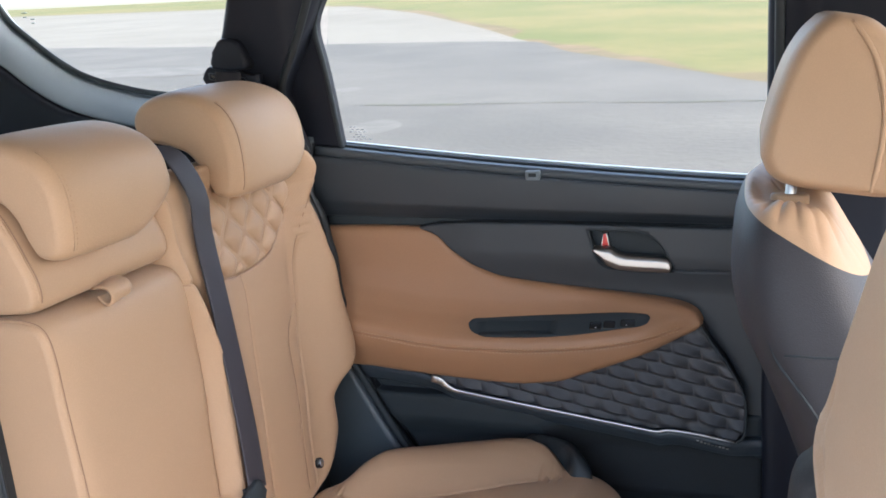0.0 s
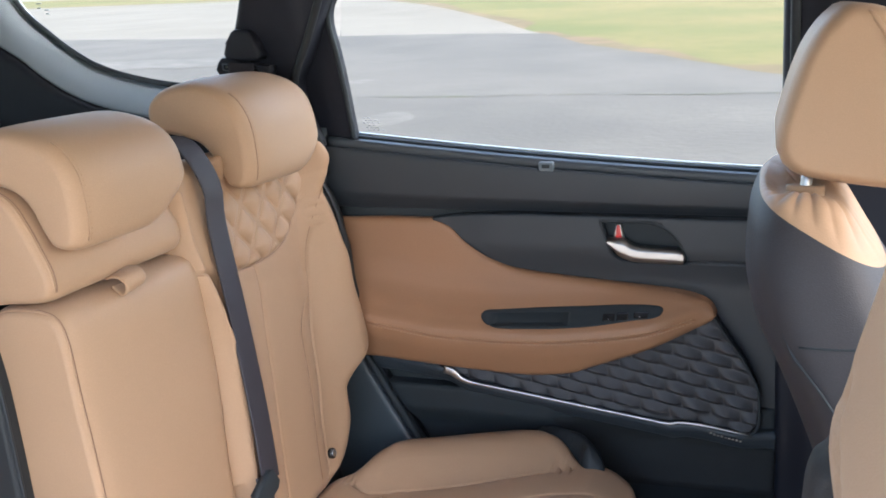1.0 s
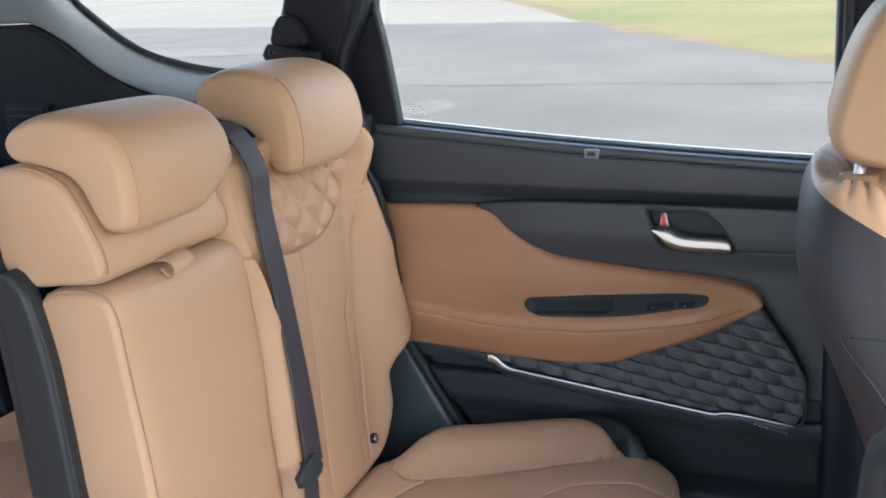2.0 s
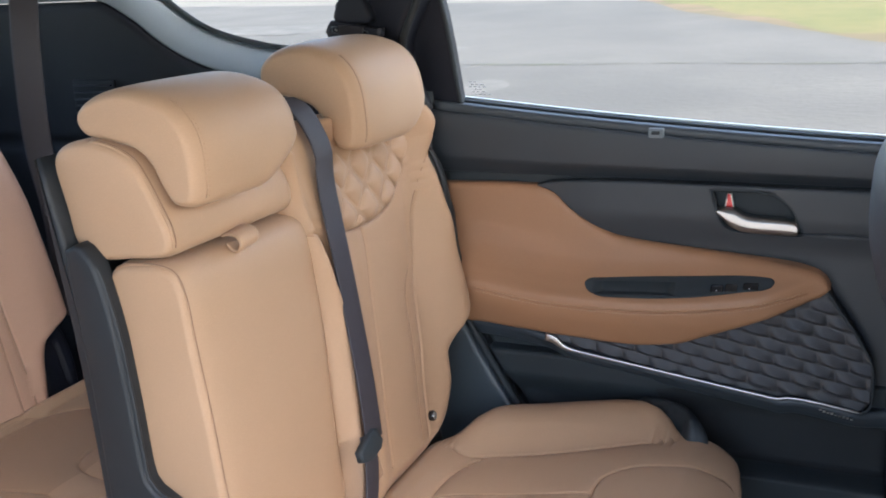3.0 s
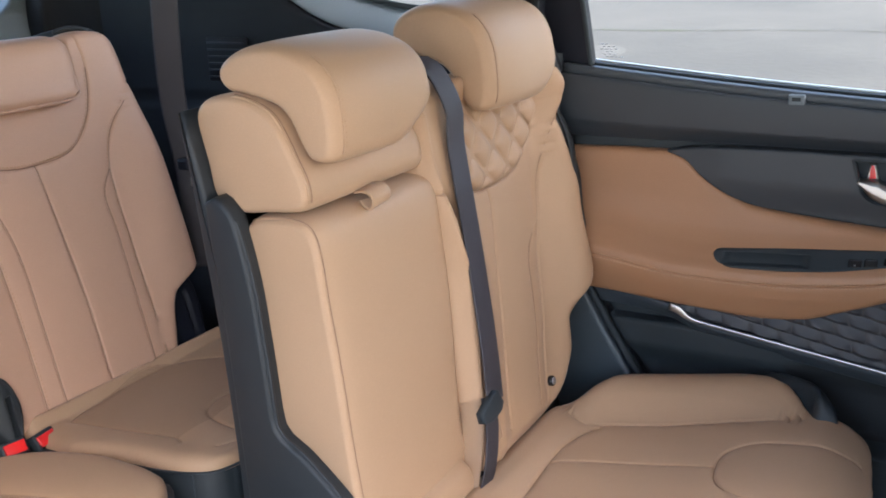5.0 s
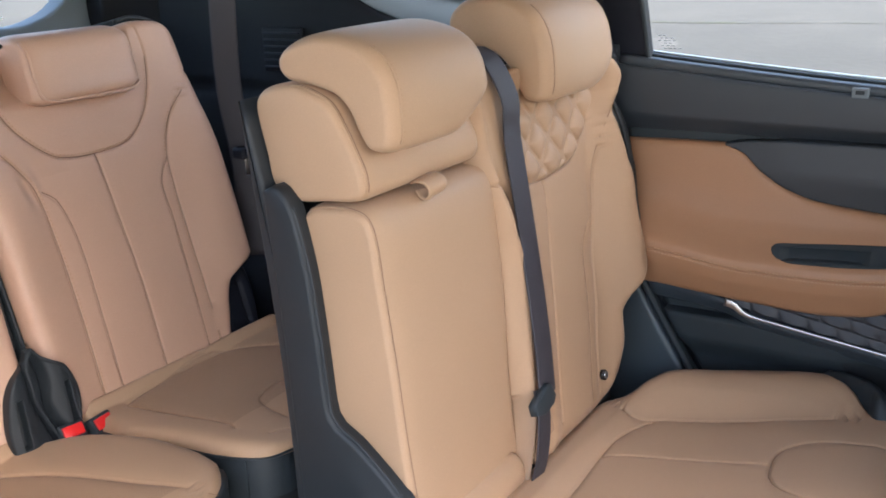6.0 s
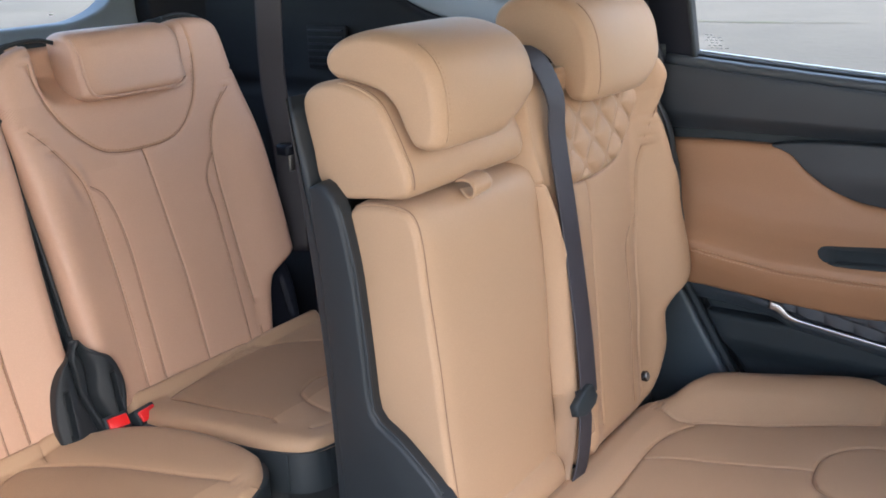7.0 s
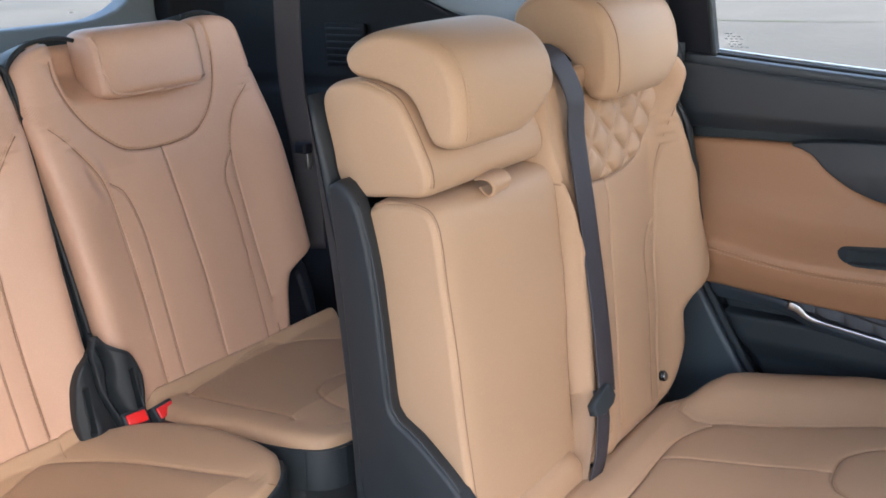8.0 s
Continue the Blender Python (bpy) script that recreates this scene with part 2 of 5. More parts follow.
TAN = (0.432, 0.277, 0.171)
LEATHER = material("leather_tan", TAN, 0.53, spec=0.27, vary=0.04, grain=0.10, grain_size=700, big=5, bump=0.25, kind="hide", sheen=0.05)
LEATHER_DOOR = material("leather_tan_door", (0.345, 0.180, 0.096), 0.5, vary=0.04, grain=0.10, grain_size=700, big=5, bump=0.25, kind="hide")
def perforate(m, pitch=0.0043, hole=0.11, dark=(0.35, 0.21, 0.127), across="Y", up="Z"):
    """Adds rows of small punched holes to a leather."""
    n, link = m.node_tree.nodes, m.node_tree.links.new
    bs = n["Principled BSDF"]
    src = bs.inputs["Base Color"].links[0].from_socket
    co = n.new("ShaderNodeTexCoord")
    vo = n.new("ShaderNodeTexVoronoi")
    vo.voronoi_dimensions = "2D"
    vo.inputs["Scale"].default_value, vo.inputs["Randomness"].default_value = 1 / pitch, 0.0
    sp, cm = n.new("ShaderNodeSeparateXYZ"), n.new("ShaderNodeCombineXYZ")
    ad, sb = n.new("ShaderNodeMath"), n.new("ShaderNodeMath")
    sb.operation = "SUBTRACT"
    link(co.outputs["Object"], sp.inputs[0])
    for q in (ad, sb):
        link(sp.outputs[across], q.inputs[0])
        link(sp.outputs[up], q.inputs[1])
    link(ad.outputs[0], cm.inputs["X"])
    link(sb.outputs[0], cm.inputs["Y"])
    link(cm.outputs[0], vo.inputs["Vector"])
    st = n.new("ShaderNodeMapRange")
    st.inputs["From Min"].default_value, st.inputs["From Max"].default_value = hole, hole + 0.15
    link(vo.outputs["Distance"], st.inputs["Value"])
    mx = n.new("ShaderNodeMix")
    mx.data_type = "RGBA"
    mx.inputs[6].default_value = (*dark, 1)
    link(st.outputs["Result"], mx.inputs[0])
    link(src, mx.inputs[7])
    link(mx.outputs[2], bs.inputs["Base Color"])
    return m
LEATHER_PERF = perforate(material("leather_tan_perforated", TAN, 0.53, spec=0.27, vary=0.04, grain=0.10, grain_size=700, big=5, bump=0.25, kind="hide", sheen=0.05))
LEATHER_PERF_SEAT = perforate(material("leather_tan_perforated_seat", TAN, 0.53, spec=0.27, vary=0.04, grain=0.10, grain_size=700, big=5, bump=0.25, kind="hide", sheen=0.05), 0.0030, 0.28, (0.22, 0.13, 0.078), "X", "Y")
# Third-row copy of the tan leather, its colour lightened and pinked for missing light.
LEATHER_REAR_LIT = material("leather_tan_rear_lit", (0.582, 0.362, 0.254), 0.48, vary=0.04, grain=0.10, grain_size=700, big=5, bump=0.25, kind="hide")
LEATHER_REAR_LIT_PERF = perforate(material("leather_tan_rear_lit_perforated", (0.582, 0.362, 0.254), 0.48, vary=0.04, grain=0.10, grain_size=700, big=5, bump=0.25, kind="hide"), 0.0042, 0.10)
# Seam colours are darker than the leather: thread with the groove's shade painted in.
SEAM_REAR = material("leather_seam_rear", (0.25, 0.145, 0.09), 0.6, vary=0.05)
SEAM = material("leather_seam", (0.27, 0.155, 0.088), 0.6, vary=0.05)
THREAD = material("thread_tan", (0.44, 0.265, 0.155), 0.7, vary=0.1)
DARK_LEATHER = material("leather_charcoal", (0.043, 0.042, 0.048), 0.58, spec=0.3, vary=0.1, grain=0.2, grain_size=700, bump=0.3, kind="hide")
PLASTIC = material("plastic_charcoal", (0.053, 0.067, 0.083), 0.48, vary=0.08, grain=0.25, grain_size=1500, bump=0.25)
SHELL = material("shell_charcoal", (0.021, 0.026, 0.031), 0.52, spec=0.35, vary=0.08, grain=0.25, grain_size=1500, bump=0.25)
SKIRT = material("leather_skirt", (0.024, 0.031, 0.037), 0.5, spec=0.35, vary=0.1, grain=0.2, grain_size=700, bump=0.3, kind="hide")
PLASTIC_SOFT = material("soft_panel_charcoal", (0.031, 0.040, 0.051), 0.5, vary=0.08, grain=0.3, grain_size=1300, bump=0.3)
PLASTIC_BLACK = material("plastic_black", (0.032, 0.041, 0.048), 0.6, vary=0.1, grain=0.2, bump=0.15, spec=0.25)
ARCH_TRIM = material("arch_trim_grey", (0.080, 0.100, 0.115), 0.42, vary=0.08, grain=0.2, grain_size=1400, bump=0.2)
PILLAR_TRIM = material("pillar_black", (0.012, 0.015, 0.025), 0.55, vary=0.1, grain=0.2, bump=0.2, spec=0.3)
CARGO_TRIM = material("cargo_trim", (0.0055, 0.0065, 0.0095), 0.6, vary=0.1, grain=0.2, bump=0.2, spec=0.22)
SEATBACK = material("seat_back_vinyl", (0.030, 0.030, 0.031), 0.68, vary=0.1, grain=0.2, grain_size=700, bump=0.3, spec=0.18, kind="hide")
GLOSS_BLACK = material("switch_black", (0.012, 0.012, 0.014), 0.22, vary=0.1)
TRIM_GREY = material("trim_grey", (0.180, 0.215, 0.240), 0.62, spec=0.3, vary=0.06, grain=0.15, grain_size=1400, bump=0.2)
CARPET = material("carpet_dark", (0.030, 0.035, 0.040), 0.95, vary=0.25, grain=0.5, grain_size=500, bump=0.8)
WEBBING = material("belt_webbing", (0.040, 0.036, 0.045), 0.6, vary=0.1, grain=0.4, grain_size=900, bump=0.5)
CHROME = material("satin_chrome", (0.45, 0.44, 0.445), 0.30, metal=1.0, vary=0.02, rough_vary=0.05)
HANDLE = material("handle_satin", (0.33, 0.32, 0.315), 0.33, metal=1.0, vary=0.03, rough_vary=0.05)
SATIN = material("satin_silver", (0.62, 0.60, 0.58), 0.3, metal=1.0, vary=0.03, rough_vary=0.05)
RED = material("red_plastic", (0.75, 0.02, 0.02), 0.35, vary=0.06)
WHITE_PRINT = material("white_print", (0.75, 0.76, 0.78), 0.5, vary=0.02)
MESH_BLACK = perforate(material("speaker_mesh", (0.062, 0.064, 0.074), 0.5, vary=0.1, grain=0.3, grain_size=900, bump=0.4), 0.0030, 0.2, (0.012, 0.012, 0.015), "X")
HEADLINER = material("headliner_cloth", (0.47, 0.463, 0.445), 0.95, vary=0.05, grain=0.2, bump=0.4)
PAINT = material("body_paint", (0.026, 0.028, 0.032), 0.25, vary=0.05)

GLASS = bpy.data.materials.new("window_glass")
GLASS.use_nodes = True
gn = GLASS.node_tree
gb = gn.nodes["Principled BSDF"]
gb.inputs["Base Color"].default_value = (0.93, 0.96, 0.95, 1)
gb.inputs["Roughness"].default_value = 0.0
gb.inputs["IOR"].default_value = 1.02
gb.inputs["Transmission Weight"].default_value = 1.0

# ---- outside: one sheet of ground, rising gently to the far side ----
def ground_height(x, y):
    return 0.04 * max(0.0, y - 1.5) if y < 90 else 3.54 + 0.02 * (y - 90)


def sheet(name, mat, outline_lo, outline_hi, xs, lift, label, ny=24):
    """Ground between y = lo(x) and y = hi(x)."""
    verts, faces = [], []
    for x in xs:
        lo, hi = outline_lo(x), outline_hi(x)
        for k in range(ny + 1):
            y = lo + (hi - lo) * k / ny
            verts.append((x, y, ground_height(x, y) + lift))
    n = ny + 1
    for i in range(len(xs) - 1):
        for j in range(ny):
            faces.append((i * n + j, i * n + j + 1, (i + 1) * n + j + 1, (i + 1) * n + j))
    ob = mesh(name, verts, faces, mat, None)
    return tagged(ob, label, name, kind="structure")


def ground_material(name, c0, c1, c2, small, large, bump=0.3):
    m = bpy.data.materials.new(name)
    m.use_nodes = True
    n, link = m.node_tree.nodes, m.node_tree.links.new
    bs = n["Principled BSDF"]
    co = n.new("ShaderNodeTexCoord")
    a, b = n.new("ShaderNodeTexNoise"), n.new("ShaderNodeTexNoise")
    a.inputs["Scale"].default_value, a.inputs["Detail"].default_value = large, 5
    b.inputs["Scale"].default_value, b.inputs["Detail"].default_value = small, 6
    link(co.outputs["Object"], a.inputs["Vector"])
    link(co.outputs["Object"], b.inputs["Vector"])
    ra, rb = n.new("ShaderNodeValToRGB"), n.new("ShaderNodeMix")
    ra.color_ramp.elements[0].position, ra.color_ramp.elements[1].position = 0.35, 0.65
    ra.color_ramp.elements[0].color, ra.color_ramp.elements[1].color = (*c0, 1), (*c1, 1)
    link(a.outputs["Fac"], ra.inputs[0])
    rb.data_type = "RGBA"
    rb.inputs[7].default_value = (*c2, 1)
    rm = n.new("ShaderNodeMapRange")
    rm.inputs["From Min"].default_value, rm.inputs["From Max"].default_value, rm.inputs["To Max"].default_value = 0.45, 0.75, 0.5
    link(b.outputs["Fac"], rm.inputs["Value"])
    link(rm.outputs["Result"], rb.inputs[0])
    link(ra.outputs[0], rb.inputs[6])
    link(rb.outputs[2], bs.inputs["Base Color"])
    bs.inputs["Roughness"].default_value = 0.92
    bs.inputs["Specular IOR Level"].default_value = 0.2
    bp = n.new("ShaderNodeBump")
    bp.inputs["Strength"].default_value, bp.inputs["Distance"].default_value = bump, 0.02
    link(b.outputs["Fac"], bp.inputs["Height"])
    link(bp.outputs["Normal"], bs.inputs["Normal"])
    return m


GRASS = ground_material("dry_grass", (0.0405, 0.0456, 0.0131), (0.0675, 0.0582, 0.0230), (0.0304, 0.0362, 0.0093), 3.0, 0.22)
VERGE = ground_material("dead_grass_verge", (0.0660, 0.0475, 0.0300), (0.0480, 0.0380, 0.0190), (0.0285, 0.0309, 0.0101), 2.0, 0.5)
ASPHALT = ground_material("old_asphalt", (0.0352, 0.0352, 0.0341), (0.0489, 0.0478, 0.0454), (0.0302, 0.0302, 0.0290), 14.0, 0.55)
CONCRETE = ground_material("pale_concrete", (0.0627, 0.0596, 0.0528), (0.0758, 0.0732, 0.0657), (0.0523, 0.0497, 0.0438), 8.0, 0.3)
# Far paler than the other concrete, so that it reflects light into the cabin.
BOUNCE_APRON = ground_material("bounce_concrete", (0.315, 0.310, 0.299), (0.375, 0.369, 0.356), (0.275, 0.270, 0.260), 8.0, 0.3)
WEEDS = ground_material("joint_weeds", (0.0335, 0.0385, 0.0260), (0.0440, 0.0440, 0.0400), (0.0345, 0.0380, 0.0280), 9.0, 1.3)
MARKING = ground_material("faded_marking", (0.041, 0.041, 0.040), (0.060, 0.059, 0.057), (0.041, 0.041, 0.040), 8.0, 3.0)

xs_far = [-400, -250, -150, -100, -70, -50, -40, -30, -25, -20, -15, -10, -5, 0, 5, 10, 20, 40, 80, 150, 250, 400]
xs_near = list(np.linspace(-60, -20, 9)) + list(np.linspace(-18, 2, 81)) + list(np.linspace(4, 60, 12))
sheet("ground", GRASS, lambda x: -300.0, lambda x: 600.0, xs_far, 0.0, "wide sheet of dry yellow-green grass round the tarmac", 900)
edge_far = curve([(-60, 24.0), (-18.4, 22.3), (-12, 20.8), (-8.8, 20.4), (-4.25, 19.3), (-3.16, 16.95), (-1.48, 14.34), (0.03, 11.85), (4, 8.0), (12, 4.0), (60, 2.5)])
pale_far = curve([(-60, 62), (-40, 56), (-23.2, 51.6), (-14.3, 39.6), (-6.8, 25.0), (-4.3, 19.4), (0, 12), (60, 3)])
verge_far = lambda x: float(edge_far(x)) + (0.9 + 0.35 * math.sin(x * 1.7) + 0.25 * math.sin(x * 4.1 + 1)) if x > -5.2 else float(pale_far(x)) + 1.2 + 0.5 * math.sin(x * 0.9)
sheet("verge", VERGE, lambda x: float(edge_far(x)) - 0.05, verge_far, xs_near, 0.008, "strip of dead yellow grass along the tarmac edge", 8)
sheet("concrete_apron", CONCRETE, lambda x: float(edge_far(x)) - 0.4, lambda x: max(float(pale_far(x)), float(edge_far(x)) - 0.35), [x for x in xs_near if x < -4.2], 0.014, "pale sunlit concrete apron beyond the tarmac", 8)
sheet("road", ASPHALT, lambda x: -14.0, lambda x: float(edge_far(x)) + 0.04 * math.sin(7 * x), xs_near, 0.022, "grey weathered asphalt beside the parked car", 40)
sheet("joint", WEEDS, lambda x: 10.20 + 0.05 * math.sin(2.3 * x), lambda x: 10.205 + 0.05 * math.sin(2.3 * x) + 0.06 * max(0.0, math.sin(9 * x) + 0.6 * math.sin(23 * x) + 0.4), xs_near, 0.026, "weedy expansion joint across the asphalt", 2)
sheet("road_paint", MARKING, lambda x: 13.9 + 0.12 * (x + 10) + 0.1 * math.sin(5 * x), lambda x: 15.6 + 0.16 * (x + 10) + 0.1 * math.sin(4 * x), list(np.linspace(-12.0, -8.5, 16)), 0.028, "faded pale patch on the asphalt", 3)
for cx, cy, hx, hy in ((-5.02, 11.75, 0.17, 0.36), (-3.50, 8.65, 0.27, 0.48)):
    xs = [cx + hx * math.cos(math.pi * (1 - k / 12)) for k in range(13)]
    sheet("road_paint", MARKING, lambda x: cy - hy * math.sqrt(max(0.0, 1 - ((x - cx) / hx) ** 2)) * (0.8 + 0.2 * math.sin(9 * x)), lambda x: cy + hy * math.sqrt(max(0.0, 1 - ((x - cx) / hx) ** 2)) * (0.8 + 0.2 * math.cos(7 * x)), xs, 0.0236, "faded pale patch on the asphalt", 3)

# Added ground out of view; it bounces sunlight through the open door.
sheet("near_apron", BOUNCE_APRON, lambda x: -24.0, lambda x: -0.6, list(np.linspace(-40, 40, 33)), 0.030, "unseen pale ground beside the car, added to bounce sunlight in", 12)
# ---- the car's shell ----
SIDE = Plane((0, 1.46, 0), (0, 0, 1), (1, 0, 0), (0, -1, 0))      # a = z, b = x
SIDEZ = Plane((0, 1.46, 0), (1, 0, 0), (0, 0, 1), (0, -1, 0))     # a = x, b = z
belt = curve([(-0.80, 1.113), (-0.752, 1.108), (-0.41, 1.077), (-0.059, 1.055), (0.9, 1.02)])

floor_ob = box("floor", CARPET, None, -2.05, 1.62, 0.02, 1.46, 0.22, 0.28, 0.0)
tagged(floor_ob, "dark carpeted floor of the car cabin", "floor", kind="structure")
# Unseen roof and rails: extent and headliner grey tuned to admit and bounce light.
roof = box("ceiling", HEADLINER, None, -2.0, 0.70, 0.10, 1.36, 1.52, 1.56, 0.02)
tagged(roof, "light cloth headliner under the car roof", "ceiling", kind="structure")
roof_skin = box("roof_skin", PAINT, None, -2.04, 0.72, 0.04, 1.42, 1.562, 1.585, 0.01)
tagged(roof_skin, "dark painted roof of the car", "car roof", kind="structure")
for y0, y1 in ((1.33, 1.42), (0.04, 0.13)):
    rail = box("roof_rail", HEADLINER, None, -2.0, 0.70, y0, y1, 1.455, 1.55, 0.015)
    tagged(rail, "cloth-covered roof rail above the side windows", "roof rail", kind="structure")
# Unseen near-side pillar and wall, sized to keep door light off the third row.
near_pillar = box("pillar_near", PLASTIC, None, -1.05, -0.87, -0.03, 0.03, 1.30, 1.47, 0.01)
tagged(near_pillar, "unseen dark pillar behind the open door, added to block light", "pillar", kind="structure")
near_wall = box("wall_near", PLASTIC, None, -2.05, -0.87, -0.03, 0.02, 0.25, 1.30, 0.01)
tagged(near_wall, "unseen dark wall that closes the near side and blocks light", "wall", kind="structure")

# Unseen pillar, added to hold side light off the front seat.
front_pillar = box("pillar_near_front", PLASTIC, None, 0.06, 0.20, -0.03, 0.03, 0.30, 1.47, 0.01)
tagged(front_pillar, "unseen dark pillar ahead of the open door, added to block light", "pillar", kind="structure")

# Added wall out of view; cuts ground bounce onto the front headrest.
front_near_blocker = box("wall_front_near", PLASTIC, None, 0.20, 1.60, -0.03, 0.02, 0.25, 1.05, 0.01)
tagged(front_near_blocker, "unseen plain dark wall, added to block light from the near front", "wall", kind="structure")

# Unseen panel; its height sets how much low light enters from ahead.
front_wall = box("wall_front", PLASTIC, None, 1.60, 1.65, -0.03, 1.46, 0.25, 1.02, 0.01)
tagged(front_wall, "dark plain panel that closes the cabin ahead", "wall", kind="structure")

body_side = box("wall_far_body", PAINT, None, -2.05, 1.65, 1.485, 1.52, 0.25, 1.045, 0.004)
tagged(body_side, "dark painted outer body side of the car", "car body", kind="structure")
# far side wall behind the rear door: lower trim with an air vent, grey window surround
side = thing("wall_far", "dark plastic side trim with grey window surround", "wall", kind="structure")
qlow = curve([(-1.95, 1.50), (-1.50, 1.46), (-1.445, 1.385), (-1.415, 1.341), (-1.369, 1.303), (-1.324, 1.27), (-1.266, 1.238), (-1.207, 1.219), (-1.112, 1.201), (-1.014, 1.193), (-0.90, 1.19)])
glow = curve([(-1.95, 1.30), (-1.50, 1.30), (-1.41, 1.262), (-1.354, 1.222), (-1.297, 1.19), (-1.239, 1.169), (-1.139, 1.148), (-1.0, 1.135), (-0.90, 1.13)])
def surround_n(A, B):
    f = np.clip((A - glow(B)) / (qlow(B) - glow(B) + 1e-6), 0, 1)
    return 0.042 - 0.055 * f**1.5
pad("window_surround", TRIM_GREY, side, SIDE, -1.95, -0.93, glow, qlow, surround_n, r=0.006, back=0.016, na=14, nb=90, label="grey moulded trim round the quarter window")
def trim_n(A, B):
    return 0.05 + 0.03 * smooth(A, 1.1, 0.85) + 0.10 * smooth(A, 0.85, 0.6) - 0.012 * smooth(np.abs(A - 1.02), 0.012, 0.0)
pad("lower_trim", CARGO_TRIM, side, SIDE, -2.02, -0.86, 0.28, lambda b: glow(b) - 0.002, trim_n, r=0.01, back=0.02, na=60, nb=60)
pad("arch_trim", ARCH_TRIM, side, SIDEZ, 0.30, 1.125, curve([(0.3, -0.95), (1.125, -0.95)]), curve([(0.3, -0.50), (0.45, -0.585), (0.573, -0.668), (0.718, -0.755), (0.80, -0.79), (1.125, -0.80)]),
    lambda A, B: 0.028 + 0.01 * np.sin(9 * A), r=0.012, back=0.02, na=20, nb=40, label="smooth dark grey trim over the wheel arch")
vent = thing("air_vent", "dark slatted air vent in the side trim", "vent")
vent_frame = box("vent_frame", CARGO_TRIM, vent, -1.555, -1.45, 1.397, 1.404, 1.062, 1.15, 0.003)
for i in range(6):
    box("slat", PILLAR_TRIM, vent_frame, -1.549, -1.456, 1.390, 1.397, 1.07 + 0.0135 * i, 1.0735 + 0.0135 * i, 0.001)

# pillars
cp = thing("pillar_rear", "black pillar trim between the side windows", "pillar", kind="structure")
pad("pillar_trim", PILLAR_TRIM, cp, SIDEZ, 1.10, 1.58, curve([(1.10, -1.03), (1.223, -0.961), (1.293, -0.921), (1.325, -0.908), (1.361, -0.895), (1.58, -0.84)]),
    curve([(1.10, -0.79), (1.202, -0.822), (1.276, -0.786), (1.355, -0.747), (1.58, -0.65)]), lambda A, B: 0.075 + (B - 1.2) * 0.22 - 0.03 * smooth(A, -0.80, -0.74), r=0.015, back=-0.03, na=24, nb=24)
sweep("door_seal", SHELL, cp, spline([(-0.790, 1.405, 1.10), (-0.820, 1.385, 1.202), (-0.784, 1.365, 1.276), (-0.744, 1.345, 1.355), (-0.65, 1.30, 1.56)], 0.02), 0.014, 0.012, (1, 0, 0), sides=8)
bp = thing("pillar_middle", "black middle pillar trim beside the front seat", "pillar", kind="structure")
pad("pillar_trim", PILLAR_TRIM, bp, SIDEZ, 0.30, 1.58, curve([(0.3, -0.036), (0.542, -0.036), (0.712, -0.042), (1.159, -0.048), (1.326, -0.052), (1.58, -0.055)]),
    0.13, lambda A, B: 0.03 + 0.02 * smooth(A, -0.03, 0.02) + np.clip(B - 1.1, 0, 1) * 0.25, r=0.012, back=0.05, na=16, nb=20)
sweep("door_seal", SHELL, bp, [(-0.032, 1.42, 1.10), (-0.034, 1.40, 1.2), (-0.038, 1.36, 1.33), (-0.04, 1.31, 1.56)], 0.014, 0.014, (1, 0, 0), sides=8)
fd = pad("wall_front_far", PLASTIC, None, SIDE, 0.12, 1.60, 0.3, lambda b: belt(b) - 0.0, lambda A, B: 0.02 + 0.02 * np.sin(6 * A), r=0.02, back=0.02, na=16, nb=16)
tagged(fd, "dark front door lining ahead of the middle pillar", "door lining", kind="structure")

# tailgate
TAIL = Plane((-2.0, 0, 0), (0, 0, 1), (0, 1, 0), (1, 0, 0))
tg = thing("tailgate", "tailgate with grey trim below its curved window", "tailgate", kind="structure")
tlow = curve([(-0.02, 1.22), (0.25, 1.172), (0.72, 1.165), (1.15, 1.167), (1.22, 1.182), (1.27, 1.21), (1.32, 1.27), (1.36, 1.40)])
pad("tailgate_trim", TRIM_GREY, tg, TAIL, -0.02, 1.40, 1.06, tlow, lambda A, B: 0.04 * smooth(A, 1.17, 1.08), r=0.008, back=0.05, na=12, nb=70)
pad("tailgate_panel", PLASTIC, tg, TAIL, -0.02, 1.42, 0.28, 1.058, lambda A, B: 0.05 + 0 * A, r=0.01, back=0.03, na=10, nb=10)
pad("pillar_trim", CARGO_TRIM, tg, Plane((-1.97, 0, 0), (0, 1, 0), (0, 0, 1), (1, 0, 0)), 1.10, 1.58, curve([(1.10, 1.33), (1.21, 1.33), (1.3, 1.35), (1.58, 1.28)]), 1.45, lambda A, B: 0.02 + 0.12 * smooth(A, 1.33, 1.45), r=0.01, back=0.04, na=10, nb=20, label="dark trim of the rear corner pillar")
box("glass_print", WHITE_PRINT, tg, -2.012, -2.011, 1.118, 1.128, 1.186, 1.188, 0.0, "small white glass marking")

# ---- the rear door ----
door = thing("door_1", "closed rear car door with tan armrest and charcoal lining", "door", kind="structure")
def upper_n(A, B):
    f = (A - 0.984) / (belt(B) - 0.984)
    return 0.001 + 0.014 * smooth(f, -0.02, 0.26) + 0.007 * np.sin(np.clip(f, 0, 1) * math.pi * 0.8) - 0.008 * smooth(f, 0.75, 1.05)
pad("upper_panel", PLASTIC_SOFT, door, SIDE, -0.80, -0.036, 0.984, lambda b: belt(b) - 0.0172, upper_n, r=0.003, back=0.03, na=36, nb=60, label="soft-touch charcoal upper lining")
bx = np.linspace(-0.795, -0.045, 60)
